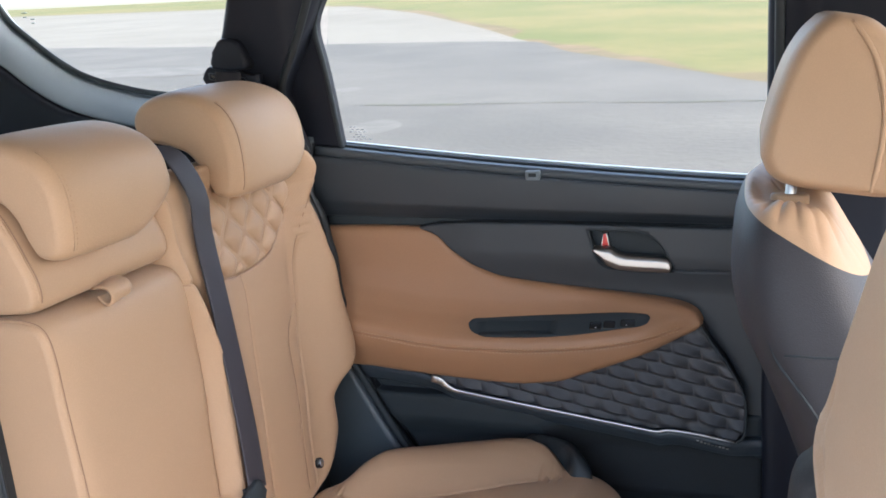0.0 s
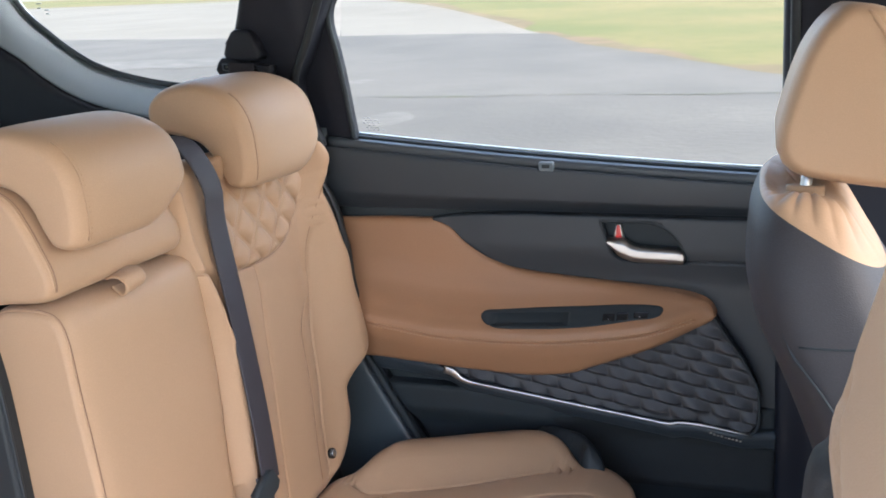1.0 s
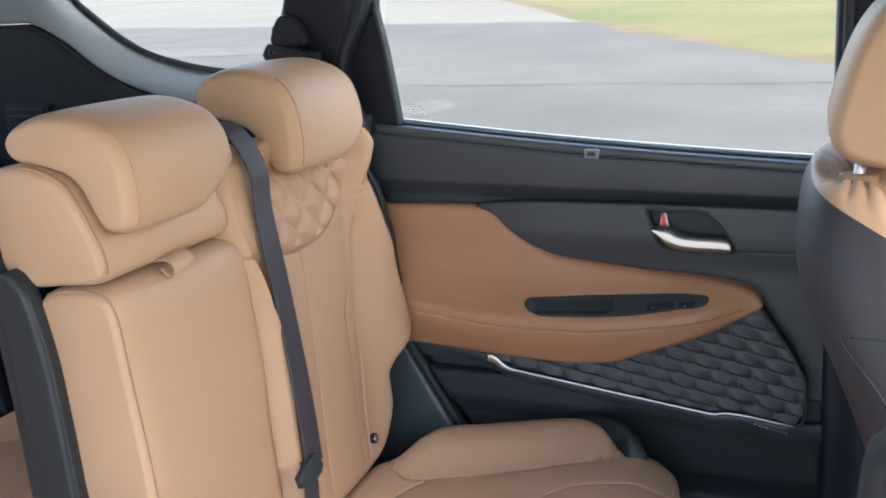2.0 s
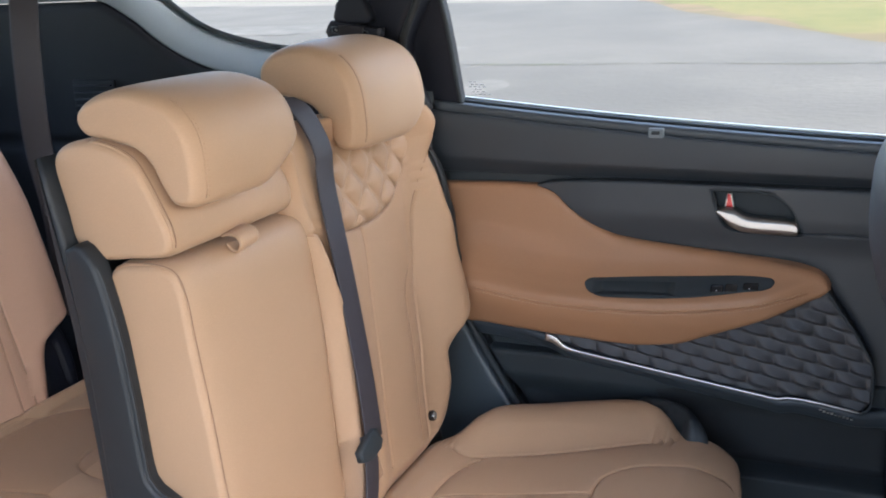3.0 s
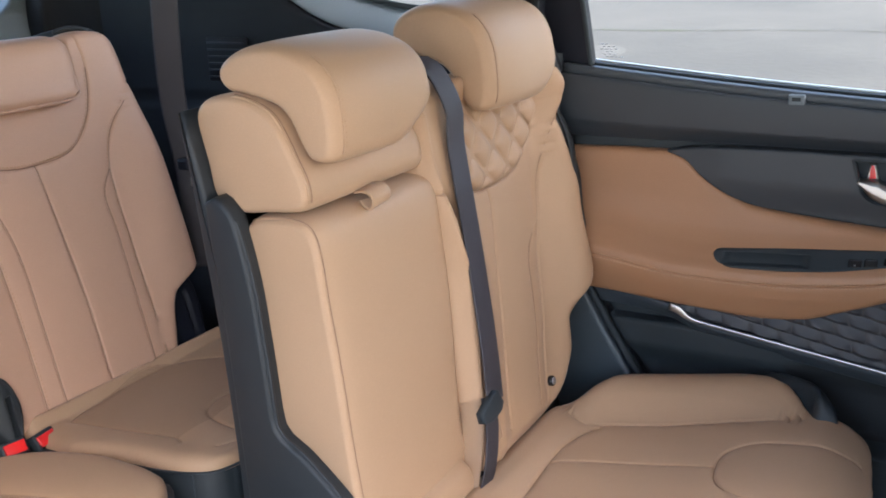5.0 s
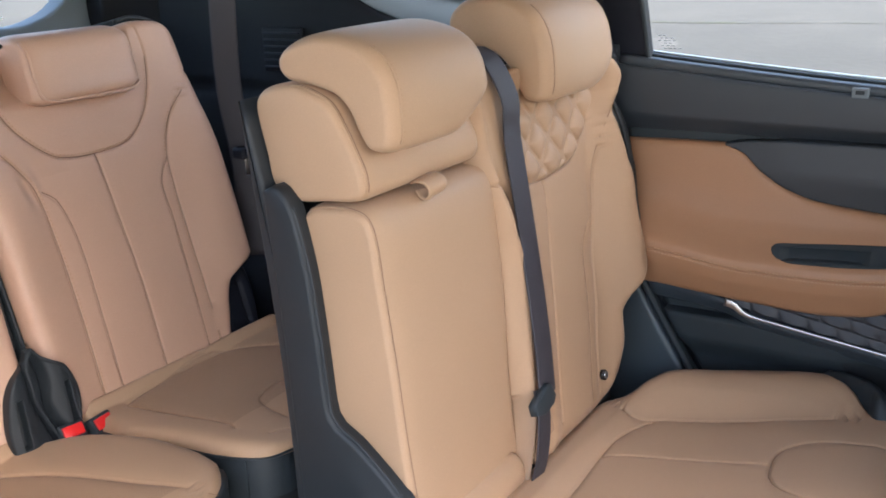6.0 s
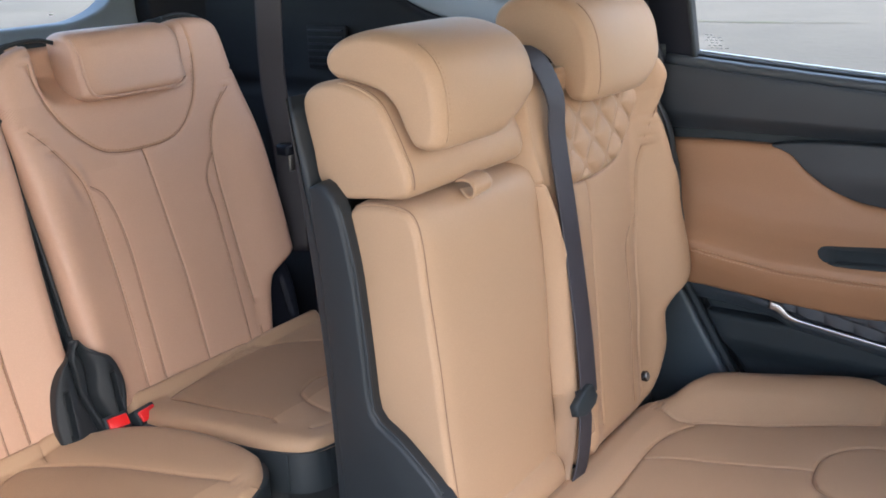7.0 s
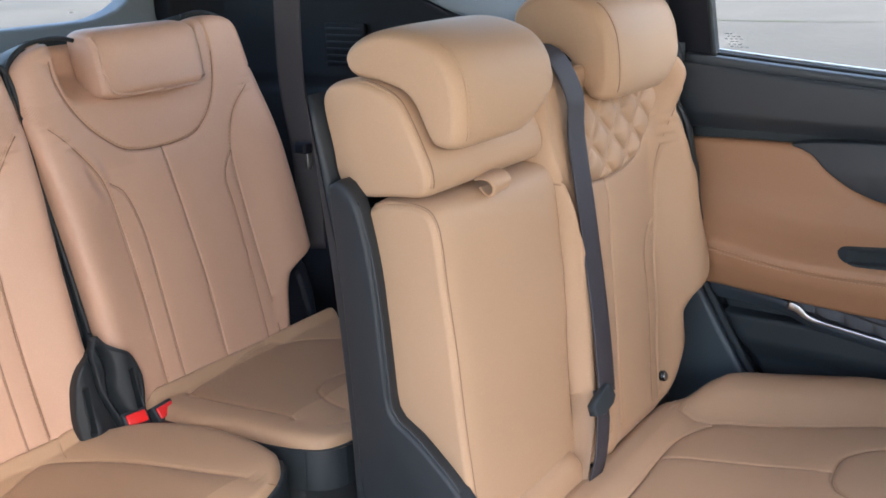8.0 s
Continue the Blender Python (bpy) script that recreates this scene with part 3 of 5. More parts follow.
sweep("sill_rail", PLASTIC, door, [(x, 1.4635, float(belt(x)) - 0.0105) for x in bx], 0.016, 0.030, (0, 0, 1))
sweep("weather_strip", PLASTIC_BLACK, door, [(x, 1.474, float(belt(x)) - 0.001) for x in bx], 0.006, 0.012, (0, 0, 1))
sweep("chrome_edge", SATIN, door, [(x, 1.486, float(belt(x)) + 0.003) for x in bx], 0.004, 0.006, (0, 0, 1), label="thin bright moulding under the glass")
pad("backing", PLASTIC_BLACK, door, SIDEZ, 0.60, 1.0, curve([(0.60, -0.66), (0.718, -0.739), (0.80, -0.775), (1.0, -0.79)]), -0.036, lambda A, B: -0.006 + 0 * A, r=0.004, back=0.03, na=8, nb=8)

tan_hi = curve([(-0.785, 0.966), (-0.665, 0.969), (-0.612, 0.969), (-0.583, 0.959), (-0.554, 0.933), (-0.505, 0.901), (-0.466, 0.887), (-0.359, 0.875), (-0.266, 0.868), (-0.2, 0.8625), (-0.165, 0.8555), (-0.148, 0.8475), (-0.139, 0.838), (-0.135, 0.829)])
tan_lo = curve([(-0.785, 0.723), (-0.717, 0.723), (-0.65, 0.719), (-0.55, 0.713), (-0.451, 0.709), (-0.373, 0.717), (-0.316, 0.739), (-0.261, 0.763), (-0.172, 0.804), (-0.15, 0.815), (-0.139, 0.823), (-0.135, 0.828)])
crease = [(0.797, -0.785), (0.792, -0.705), (0.777, -0.582), (0.776, -0.444), (0.784, -0.35), (0.799, -0.258), (0.823, -0.17)]
crease_z = curve([(b, a) for a, b in crease])
arm_raw = curve([(-0.12, 0.040), (-0.06, 0.052), (-0.02, 0.068), (0.0, 0.072), (0.012, 0.070), (0.03, 0.054), (0.05, 0.036), (0.075, 0.022), (0.11, 0.014), (0.20, 0.012)])
def arm_n(A, B):
    k = 0.45 + 0.55 * smooth(B, -0.135, -0.24)
    return 0.012 + (arm_raw(A - crease_z(B)) - 0.012) * k
pod_lo = curve([(-0.5185, 0.8122), (-0.514, 0.8055), (-0.504, 0.8000), (-0.4838, 0.7962), (-0.426, 0.798), (-0.3506, 0.8054), (-0.2594, 0.8225), (-0.2196, 0.8324), (-0.2150, 0.8385)])
pod_hi = curve([(-0.5185, 0.8135), (-0.5135, 0.8188), (-0.505, 0.8208), (-0.489, 0.8220), (-0.3455, 0.8350), (-0.2254, 0.8449), (-0.2185, 0.8437), (-0.2150, 0.8402)])
def arm_full(A, B):
    inside = smooth(np.minimum(A - pod_lo(B), pod_hi(B) - A), 0.001, 0.004) * smooth(B, -0.517, -0.512) * smooth(B, -0.2165, -0.2215)
    return arm_n(A, B) + seam(A, B, crease, 0.0022, 0.0016, 0.001, 0.008) - 0.03 * inside
armrest = pad("armrest", LEATHER_DOOR, door, SIDE, -0.785, -0.135, tan_lo, tan_hi, arm_full, r=0.010, back=0.01, na=190, nb=260, rb=0.004, label="padded tan leather armrest and insert")
cp_line = spline([(a - 0.0032, b) for a, b in crease[1:]], 0.004)
stitches("stitching", THREAD, armrest, SIDE.at(cp_line[:, 0], cp_line[:, 1], arm_n(cp_line[:, 0], cp_line[:, 1]) + 0.0002), (0, -1, 0.15), label="row of pale thread")
cp_line = spline([(a + 0.0032, b) for a, b in crease[1:]], 0.004)
stitches("stitching", THREAD, armrest, SIDE.at(cp_line[:, 0], cp_line[:, 1], arm_n(cp_line[:, 0], cp_line[:, 1]) + 0.0002), (0, -1, 0.15))

# charcoal inlay round the handle
inlay_lo2 = curve([(-0.612, 0.966), (-0.583, 0.956), (-0.554, 0.930), (-0.505, 0.898), (-0.466, 0.884), (-0.359, 0.872), (-0.266, 0.863), (-0.2, 0.858), (-0.165, 0.850), (-0.145, 0.840), (-0.132, 0.815), (-0.112, 0.784), (-0.0925, 0.755), (-0.075, 0.720), (-0.067, 0.695), (-0.065, 0.622), (-0.058, 0.600), (-0.045, 0.592), (-0.036, 0.590)])
inlay_hi = curve([(-0.612, 0.9695), (-0.58, 0.976), (-0.50, 0.981), (-0.40, 0.982), (-0.036, 0.980)])
bez = [(-0.3218, 0.9732), (-0.3200, 0.9690), (-0.3145, 0.9500), (-0.3073, 0.9284), (-0.2986, 0.9145), (-0.2810, 0.9062), (-0.24, 0.9045), (-0.1890, 0.9035), (-0.1820, 0.9050), (-0.1818, 0.9150), (-0.1900, 0.9320), (-0.2009, 0.9498), (-0.2180, 0.9641), (-0.2408, 0.9723), (-0.27, 0.9738), (-0.3170, 0.9740)]
bezs = spline(bez, 0.004, True)
def within(A, B, loop):
    """1 inside a closed outline, 0 outside."""
    inside = np.zeros(A.shape, bool)
    for (ax, ay), (bx_, by) in zip(loop, np.roll(loop, -1, 0)):
        inside ^= ((ay > B) != (by > B)) & (A < (bx_ - ax) * (B - ay) / (by - ay + 1e-12) + ax)
    return inside.astype(float)
def inlay_n(A, B):
    hole = within(B, A, bezs)
    line = np.exp(-(((A - 0.909) / 0.0016) ** 2)) * smooth(B, -0.185, -0.178)
    return 0.015 - 0.013 * smooth(A, 0.935, 0.865) - 0.004 * smooth(B, -0.5, -0.6) - 0.022 * hole - 0.003 * line
pad("inlay_panel", PLASTIC_SOFT, door, SIDE, -0.612, -0.036, inlay_lo2, inlay_hi, inlay_n, r=0.004, back=0.01, na=190, nb=290, rb=0.003, label="charcoal inlay panel round the handle")

# handle: recessed bezel, lever, lock
SIDEX = Plane((0, 1.46, 0), (1, 0, 0), (0, 0, 1), (0, -1, 0))
slab("handle_cup", PLASTIC_BLACK, door, [tuple(q) for q in bezs], -0.018, -0.008, SIDEX, "recessed black handle cup")
ring3 = SIDEX.at(bezs[:, 0], bezs[:, 1], 0.0135 - 0.012 * smooth(bezs[:, 1], 0.935, 0.905))
sweep("bezel", PLASTIC_BLACK, door, np.vstack([ring3, ring3[:2]]), 0.0045, 0.006, (0, 1, 0), sides=8, close=False)
lev_hi = curve([(-0.3130, 0.9400), (-0.3100, 0.9440), (-0.2838, 0.9433), (-0.2722, 0.9362), (-0.2577, 0.9322), (-0.2006, 0.9298), (-0.1920, 0.9280), (-0.1868, 0.9200)])
lev_lo = curve([(-0.3130, 0.9370), (-0.3031, 0.9275), (-0.2896, 0.9140), (-0.2692, 0.9065), (-0.2300, 0.9048), (-0.1900, 0.9046), (-0.1868, 0.9100)])
def lever_n(A, B):
    f = np.clip((A - lev_lo(B)) / (lev_hi(B) - lev_lo(B) + 1e-6), 0, 1)
    return 0.0145 + 0.003 * smooth(f, 0.0, 0.4) - 0.003 * smooth(f, 0.7, 1.0) + 0.002 * smooth(B, -0.27, -0.31)
pad("door_handle", HANDLE, door, SIDE, -0.3130, -0.1868, lev_lo, lev_hi, lever_n, r=0.004, back=0.002, na=30, nb=50, rb=0.002, label="satin chrome door handle")
lock = slab("lock_lever", SATIN, door, [(-0.3020, 0.943), (-0.2850, 0.943), (-0.2900, 0.9665), (-0.2980, 0.9665)], -0.006, 0.002, SIDEX, "small grey lock lever")
slab("lock_mark", RED, lock, [(-0.2985, 0.9445), (-0.2880, 0.9445), (-0.2920, 0.9650), (-0.2965, 0.9650)], 0.002, 0.0035, SIDEX, "bright red lock indicator", 0.0005)

# pull cup and switches in the armrest
def pod_n(A, B):
    cup = smooth(np.maximum(np.abs(A - 0.8122 - 0.062 * (B + 0.43)) / 0.0088, np.abs(B + 0.435) / 0.066), 1.05, 0.8)
    return arm_n(A, B) + 0.0025 - 0.010 * cup
pod = pad("switch_pod", PLASTIC_BLACK, door, SIDE, -0.5185, -0.2150, pod_lo, pod_hi, pod_n, r=0.003, back=-0.02, na=50, nb=110, rb=0.002, label="black pull cup and switch panel")
def on_arm(name, mat, parent, b0, b1, a0, a1, lift):
    c = 0.08
    ob = pad(name, mat, parent, SIDE, b0, b1, lambda b: a0 + c * (b - b0), lambda b: a1 + c * (b - b0), lambda A, B: arm_n(A, B) + lift, r=0.0025, back=-0.02, na=8, nb=8)
    return ob
on_arm("switch", GLOSS_BLACK, pod, -0.312, -0.292, 0.8170, 0.8275, 0.0045)
on_arm("window_switch", GLOSS_BLACK, pod, -0.2895, -0.270, 0.8200, 0.8310, 0.0040)
on_arm("switch", GLOSS_BLACK, pod, -0.262, -0.238, 0.8255, 0.8350, 0.0045)
on_arm("switch_mark", WHITE_PRINT, pod, -0.3035, -0.2995, 0.8195, 0.8225, 0.0052)
on_arm("switch_mark", WHITE_PRINT, pod, -0.2545, -0.2490, 0.8275, 0.8298, 0.0052)

def strip_base(x):
    return 0.6885 - 0.1347 * (x + 0.548)
def strip_pts(dz, xs=(-0.548, -0.53, -0.50, -0.40, -0.30, -0.23, -0.214)):
    return [(x, strip_base(x) + dz) for x in xs]
# speaker grille with raised scales
g_lo = curve([(-0.590, 0.712), (-0.572, 0.702)] + strip_pts(-0.002) + [(-0.202, 0.641), (-0.179, 0.645), (-0.080, 0.633), (-0.066, 0.650)])
g_hi = curve([(-0.590, 0.716), (-0.451, 0.714), (-0.373, 0.723), (-0.316, 0.745), (-0.261, 0.769), (-0.172, 0.812), (-0.146, 0.828), (-0.138, 0.823), (-0.115, 0.790), (-0.0945, 0.761), (-0.076, 0.727), (-0.068, 0.706), (-0.066, 0.68)])
def grille_n(A, B):
    s = (A + 0.185 * B) / 0.0218
    row = np.floor(s)
    v = s - row
    u = (B / 0.0465 + 0.085 * s + 0.5 * (row % 2)) % 1.0
    across = 1 - np.abs(2 * u - 1) ** 2.2
    down = np.where(v < 0.28, v / 0.28, (1 - v) / 0.72)
    return 0.029 + 0.0080 * across * down
pad("speaker_grille", MESH_BLACK, door, SIDE, -0.590, -0.066, g_lo, g_hi, grille_n, r=0.004, back=0.01, na=150, nb=300, rb=0.002, label="black speaker grille with raised scale-shaped facets")
rim3 = spline([(-0.138, 1.424, 0.824), (-0.115, 1.424, 0.791), (-0.0945, 1.424, 0.762), (-0.074, 1.424, 0.726), (-0.0665, 1.424, 0.706), (-0.0645, 1.424, 0.68), (-0.065, 1.424, 0.648), (-0.070, 1.424, 0.638), (-0.078, 1.424, 0.632), (-0.098, 1.424, 0.627)], 0.006)
sweep("grille_rim", PLASTIC_BLACK, door, rim3, 0.0035, 0.0045, (0, 1, 0), sides=8)
rail_hi = curve([(-0.735, 0.722), (-0.60, 0.712), (-0.575, 0.704)] + strip_pts(-0.0005) + [(-0.202, 0.640), (-0.179, 0.644), (-0.070, 0.632), (-0.036, 0.634)])
pad("grille_rail", PLASTIC, door, SIDE, -0.735, -0.036, lambda b: rail_hi(b) - 0.034, rail_hi, lambda A, B: (0.040 - 0.020 * smooth(rail_hi(B) - A, 0.006, 0.034)) * (0.55 + 0.45 * smooth(B, -0.70, -0.58)) * (0.6 + 0.4 * smooth(B, -0.045, -0.10)), r=0.005, back=0.0, na=10, nb=70)
strip_z = curve([(-0.593, 0.708), (-0.575, 0.704), (-0.560, 0.693)] + strip_pts(0.0) + [(-0.202, 0.643), (-0.190, 0.6465), (-0.179, 0.6468), (-0.076, 0.6350)])
sx = np.linspace(-0.590, -0.078, 120)
wid = np.interp(sx, [-0.590, -0.575, -0.555, -0.53, -0.21, -0.10, -0.078], [0.013, 0.013, 0.008, 0.0042, 0.0038, 0.0030, 0.001])
sweep("chrome_strip", CHROME, door, [(x, 1.4165, float(strip_z(x))) for x in sx], wid, 0.004, (0, 0, 1), label="bright chrome strip under the grille")
for i, w in enumerate((0.005, 0.004, 0.003, 0.004, 0.002, 0.003, 0.003, 0.004, 0.003)):
    x = -0.140 + 0.0058 * i
    box("emblem_bar", SATIN, door, x, x + 0.004, 1.4155, 1.4165, 0.6305 - 0.0011 * i + (0.0015 if i == 0 else 0), 0.6305 - 0.0011 * i + w * 0.8, 0.0)
def low_n(A, B):
    pocket = smooth(A, -0.42, -0.36) * smooth(B, 0.499, 0.507)
    lip = 0.046 * smooth(A, -0.44, -0.36) * smooth(B, 0.512, 0.504)
    return 0.004 + 0.022 * smooth(B, 0.58, 0.63) - 0.018 * pocket + lip
low = pad("lower_panel", PLASTIC_BLACK, door, SIDEZ, 0.30, 0.668, curve([(0.30, -0.48), (0.45, -0.565), (0.573, -0.647), (0.668, -0.705)]), -0.036, low_n, r=0.008, back=0.03, na=60, nb=150, label="black lower lining with map pocket")
regrade(low, CARPET, lambda c: (c[:, 0] > -0.40) & (c[:, 2] > 0.508) & (c[:, 2] < 0.625))
sweep("door_edge_seal", PLASTIC_BLACK, door, spline([(-0.745, 1.432, 0.725), (-0.655, 1.432, 0.575), (-0.60, 1.432, 0.50), (-0.52, 1.432, 0.36)], 0.02), 0.014, 0.014, (1, 0, 0), sides=8)
hz = float(belt(-0.408)) - 0.012
hook = box("sunshade_hook", TRIM_GREY, door, -0.421, -0.396, 1.436, 1.456, hz - 0.010, hz + 0.006, 0.003, "small grey sunshade hook")
box("hook_slot", PLASTIC_BLACK, hook, -0.415, -0.402, 1.4345, 1.4365, hz - 0.004, hz + 0.002, 0.0005)

# window: divider, top rail and the glass
win = thing("window_1", "clear rear door window in a black divider", "window", kind="structure")
div_r = [(1.09, -0.745), (1.111, -0.747), (1.196, -0.753), (1.24, -0.757), (1.277, -0.762), (1.291, -0.7645), (1.304, -0.7655), (1.316, -0.7645), (1.337, -0.757), (1.354, -0.746), (1.56, -0.65)]
pad("window_divider", PILLAR_TRIM, win, SIDEZ, 1.09, 1.56, curve([(1.09, -0.83), (1.2, -0.86), (1.30, -0.85), (1.40, -0.80), (1.56, -0.72)]), curve(div_r),
    lambda A, B: 0.002 + np.clip(B - 1.1, 0, 1) * 0.19, r=0.006, back=0.012, na=12, nb=30, soft_back=True)
sweep("divider_lip", PLASTIC_BLACK, win, spline([(x - 0.002, 1.456 - max(0.0, z - 1.1) * 0.19, z) for z, x in div_r], 0.012), 0.009, 0.010, (1, 0, 0), sides=8)
def pane(name, parent, quad):
    ob = mesh(name, quad, [(0, 1, 2, 3)], GLASS, parent, "clear window pane", flat=True)
    sol = ob.modifiers.new("thick", "SOLIDIFY")
    sol.thickness = 0.004
    ob.visible_shadow = False
    return ob
pane("pane", win, [(-0.80, 1.482, 1.06), (-0.03, 1.482, 1.03), (-0.03, 1.382, 1.57), (-0.70, 1.382, 1.57)])
for row in range(6):
    for k in range(2 + row % 3):
        x0 = -0.736 + 0.0085 * k + 0.004 * (row % 2) + 0.006 * (row > 2)
        box("glass_print", TRIM_GREY, win, x0, x0 + (0.0065, 0.0045, 0.0055)[(row + k) % 3], 1.4635, 1.4645, 1.1400 - 0.0042 * row, 1.1408 - 0.0042 * row, 0.0)
qw = thing("window_2", "fixed rear quarter window with curved lower edge", "window", kind="structure")
qx = np.linspace(-1.48, -0.94, 50)
sweep("glass_border", PLASTIC_BLACK, qw, [(x, 1.466, float(qlow(x)) + 0.002) for x in qx], 0.010, 0.006, (0, 0.3, 1))
for x0, w, z in ((-1.392, 0.012, 1.357), (-1.390, 0.008, 1.349), (-1.374, 0.010, 1.345), (-1.372, 0.007, 1.338)):
    box("glass_print", TRIM_GREY, qw, x0, x0 + w, 1.4735, 1.4745, z - 0.001, z + 0.001, 0.0)
pane("pane", qw, [(-1.55, 1.49, 1.14), (-0.92, 1.49, 1.14), (-0.92, 1.36, 1.57), (-1.55, 1.36, 1.57)])
tw = thing("window_3", "tailgate window pane above the grey trim", "window", kind="structure")
pane("pane", tw, [(-2.03, 0.0, 1.13), (-2.03, 1.36, 1.13), (-1.85, 1.30, 1.57), (-1.85, 0.1, 1.57)])

# ---- second row: outer seat ----
def lean(o, k, y0=0.0):
    """Plane of a seat back: a across (y), b up (z), leaning by k."""
    s = 1 / math.hypot(1, k)
    return Plane(o, (0, 1, 0), (-k, 0, 1), (s, 0, s * k))

BACK = lean((-0.735 + 0.616 * 0.19, 0, 0), 0.19)
outer = thing("outer_seat", "tan leather outer rear seat back with quilted shoulder panel", "car seat", "second row seats")
sm_b = [(1.352, 1.055), (1.338, 1.005), (1.312, 0.93), (1.296, 0.875), (1.281, 0.805), (1.262, 0.707), (1.245, 0.637), (1.232, 0.585)]
sm_t = [(1.384, 1.032), (1.353, 0.982), (1.324, 0.935), (1.309, 0.892), (1.300, 0.870), (1.283, 0.834), (1.264, 0.784), (1.249, 0.727), (1.236, 0.680), (1.2316, 0.643), (1.226, 0.585)]
sm_b2 = [(1.297, 0.868), (1.272, 0.855), (1.254, 0.841), (1.238, 0.818), (1.2285, 0.785), (1.216, 0.725), (1.2035, 0.654), (1.196, 0.59)]
sm_c = [(1.165, 0.955), (1.161, 0.916), (1.149, 0.877), (1.131, 0.824), (1.112, 0.7615), (1.098, 0.697), (1.088, 0.60)]
q_low = curve([(1.02, 0.974), (1.06, 0.966), (1.117, 0.9585), (1.164, 0.9545), (1.217, 0.9566), (1.259, 0.9635), (1.301, 0.985), (1.344, 1.023), (1.357, 1.050), (1.362, 1.10)])
yb = curve([(z, y) for y, z in sm_b[::-1]])
def outer_raw(A, B):
    w = (0.046 + 0.010 * smooth(B, 0.84, 0.93) + 0.022 * smooth(B, 0.93, 1.02)) * smooth(A - yb(B), -0.01, 0.085) * (0.72 + 0.28 * smooth(B, 0.62, 0.74))
    inner = 0.012 * smooth(1.13 - 0.12 * (0.95 - B) - A, 0.0, 0.07)
    lumbar = 0.010 * np.exp(-((B - 0.74) / 0.12) ** 2)
    return w + inner + lumbar
def outer_n(A, B):
    h = outer_raw(A, B) + seam(A, B, sm_t, 0.004, 0.0026, 0.004, 0.02) + seam(A, B, sm_c, 0.003, 0.0024, 0.003, 0.018)
    h = h + seam(A, B, sm_b2, 0.0016, 0.0035, 0.001, 0.01)
    rim = [(float(y), float(q_low(y))) for y in np.linspace(1.06, 1.362, 16)]
    h = h + seam(A, B, rim, 0.003, 0.003, 0.003, 0.012)
    fold = 0.0016 * np.sin(60 * (A - 1.2) + 25 * B) * np.exp(-((B - 0.88) / 0.05) ** 2 - ((A - 1.30) / 0.03) ** 2)
    return h + fold
edge_o = curve([(0.560, 1.225), (0.585, 1.265), (0.615, 1.290), (0.655, 1.308), (0.70, 1.312), (0.722, 1.330), (0.738, 1.360), (0.754, 1.384), (0.78, 1.394), (0.83, 1.397), (0.90, 1.394), (0.95, 1.391), (0.99, 1.388), (1.015, 1.388), (1.033, 1.395), (1.052, 1.405), (1.075, 1.411), (1.10, 1.405), (1.12, 1.385), (1.13, 1.365)])
outer_back = pad("backrest", LEATHER, outer, BACK, 0.56, 1.13, curve([(0.56, 1.022), (0.60, 1.034), (0.70, 1.046), (0.80, 1.056), (0.90, 1.056), (0.95, 1.035), (1.0, 0.998), (1.13, 0.985)]), edge_o, outer_n, r=0.028, back=0.03, na=270, nb=340, rb=0.03)
def quilt_n(A, B):
    # a = z, b = y on the same leaning plane
    u, v = B - 1.1657, A - 1.0467
    p, q = u / 0.0710 + v / 0.0690, u / 0.0710 - v / 0.0690
    d = np.minimum(np.abs(((p + 0.5) % 1) - 0.5), np.abs(((q + 0.5) % 1) - 0.5)) * 0.048
    puff = np.clip(np.abs(np.sin(np.pi * p) * np.sin(np.pi * q)), 0, 1) * smooth(A - q_low(B), 0.0, 0.014)
    return outer_raw(B, A) - 0.005 + 0.0088 * puff ** 0.55 + 0.0044 * (1 - np.exp(-d / 0.005)) - 0.0034 * np.exp(-(d / 0.0013) ** 2)
QUILT = Plane(BACK.o, BACK.b, BACK.a, BACK.n)
pad("quilted_panel", LEATHER, outer, QUILT, 1.062, 1.3585, q_low, lambda b: np.full(np.shape(b), 1.125), quilt_n, r=0.006, back=0.01, na=130, nb=220, label="diamond-quilted tan leather panel")
def band(c):
    y, z = c[:, 1], c[:, 2]
    w = np.interp(y, [1.06, 1.10, 1.18, 1.26, 1.30, 1.36], [0.010, 0.014, 0.030, 0.05, 0.075, 0.12])
    over = np.interp(y, [1.29, 1.309, 1.324, 1.353, 1.384], [0.86, 0.892, 0.935, 0.982, 1.032])
    return (z > q_low(y) - w) & (z > np.where(y > 1.29, over, 0.0) + 0.004) & (y > 1.075)
regrade(outer_back, LEATHER_PERF, band)
for ln in (sm_t, sm_c, sm_b2[1:]):
    seam_thread_shade(outer_back, SEAM, BACK, ln, outer_n)
seam_thread_shade(outer_back, SEAM, BACK, [(float(y), float(q_low(y)) - 0.001) for y in np.linspace(1.06, 1.360, 18)], outer_n, lift=0.0014)
# hard shell and edging behind the cushion
edge_s = curve([(0.45, 1.33), (0.70, 1.345), (0.76, 1.405), (0.83, 1.413), (0.93, 1.406), (1.0, 1.400), (1.05, 1.412), (1.09, 1.40), (1.125, 1.34)])
pad("back_shell", SHELL, outer, BACK, 0.45, 1.125, 0.99, edge_s, lambda A, B: -0.030 + 0 * A, r=0.02, back=0.09, na=20, nb=60, label="charcoal plastic back shell edging")

ez = np.linspace(0.722, 1.045, 60)
trim_y = curve([(0.722, 1.350), (0.745, 1.384), (0.775, 1.408), (0.83, 1.418), (0.90, 1.418), (0.97, 1.412), (1.015, 1.405), (1.045, 1.402)])
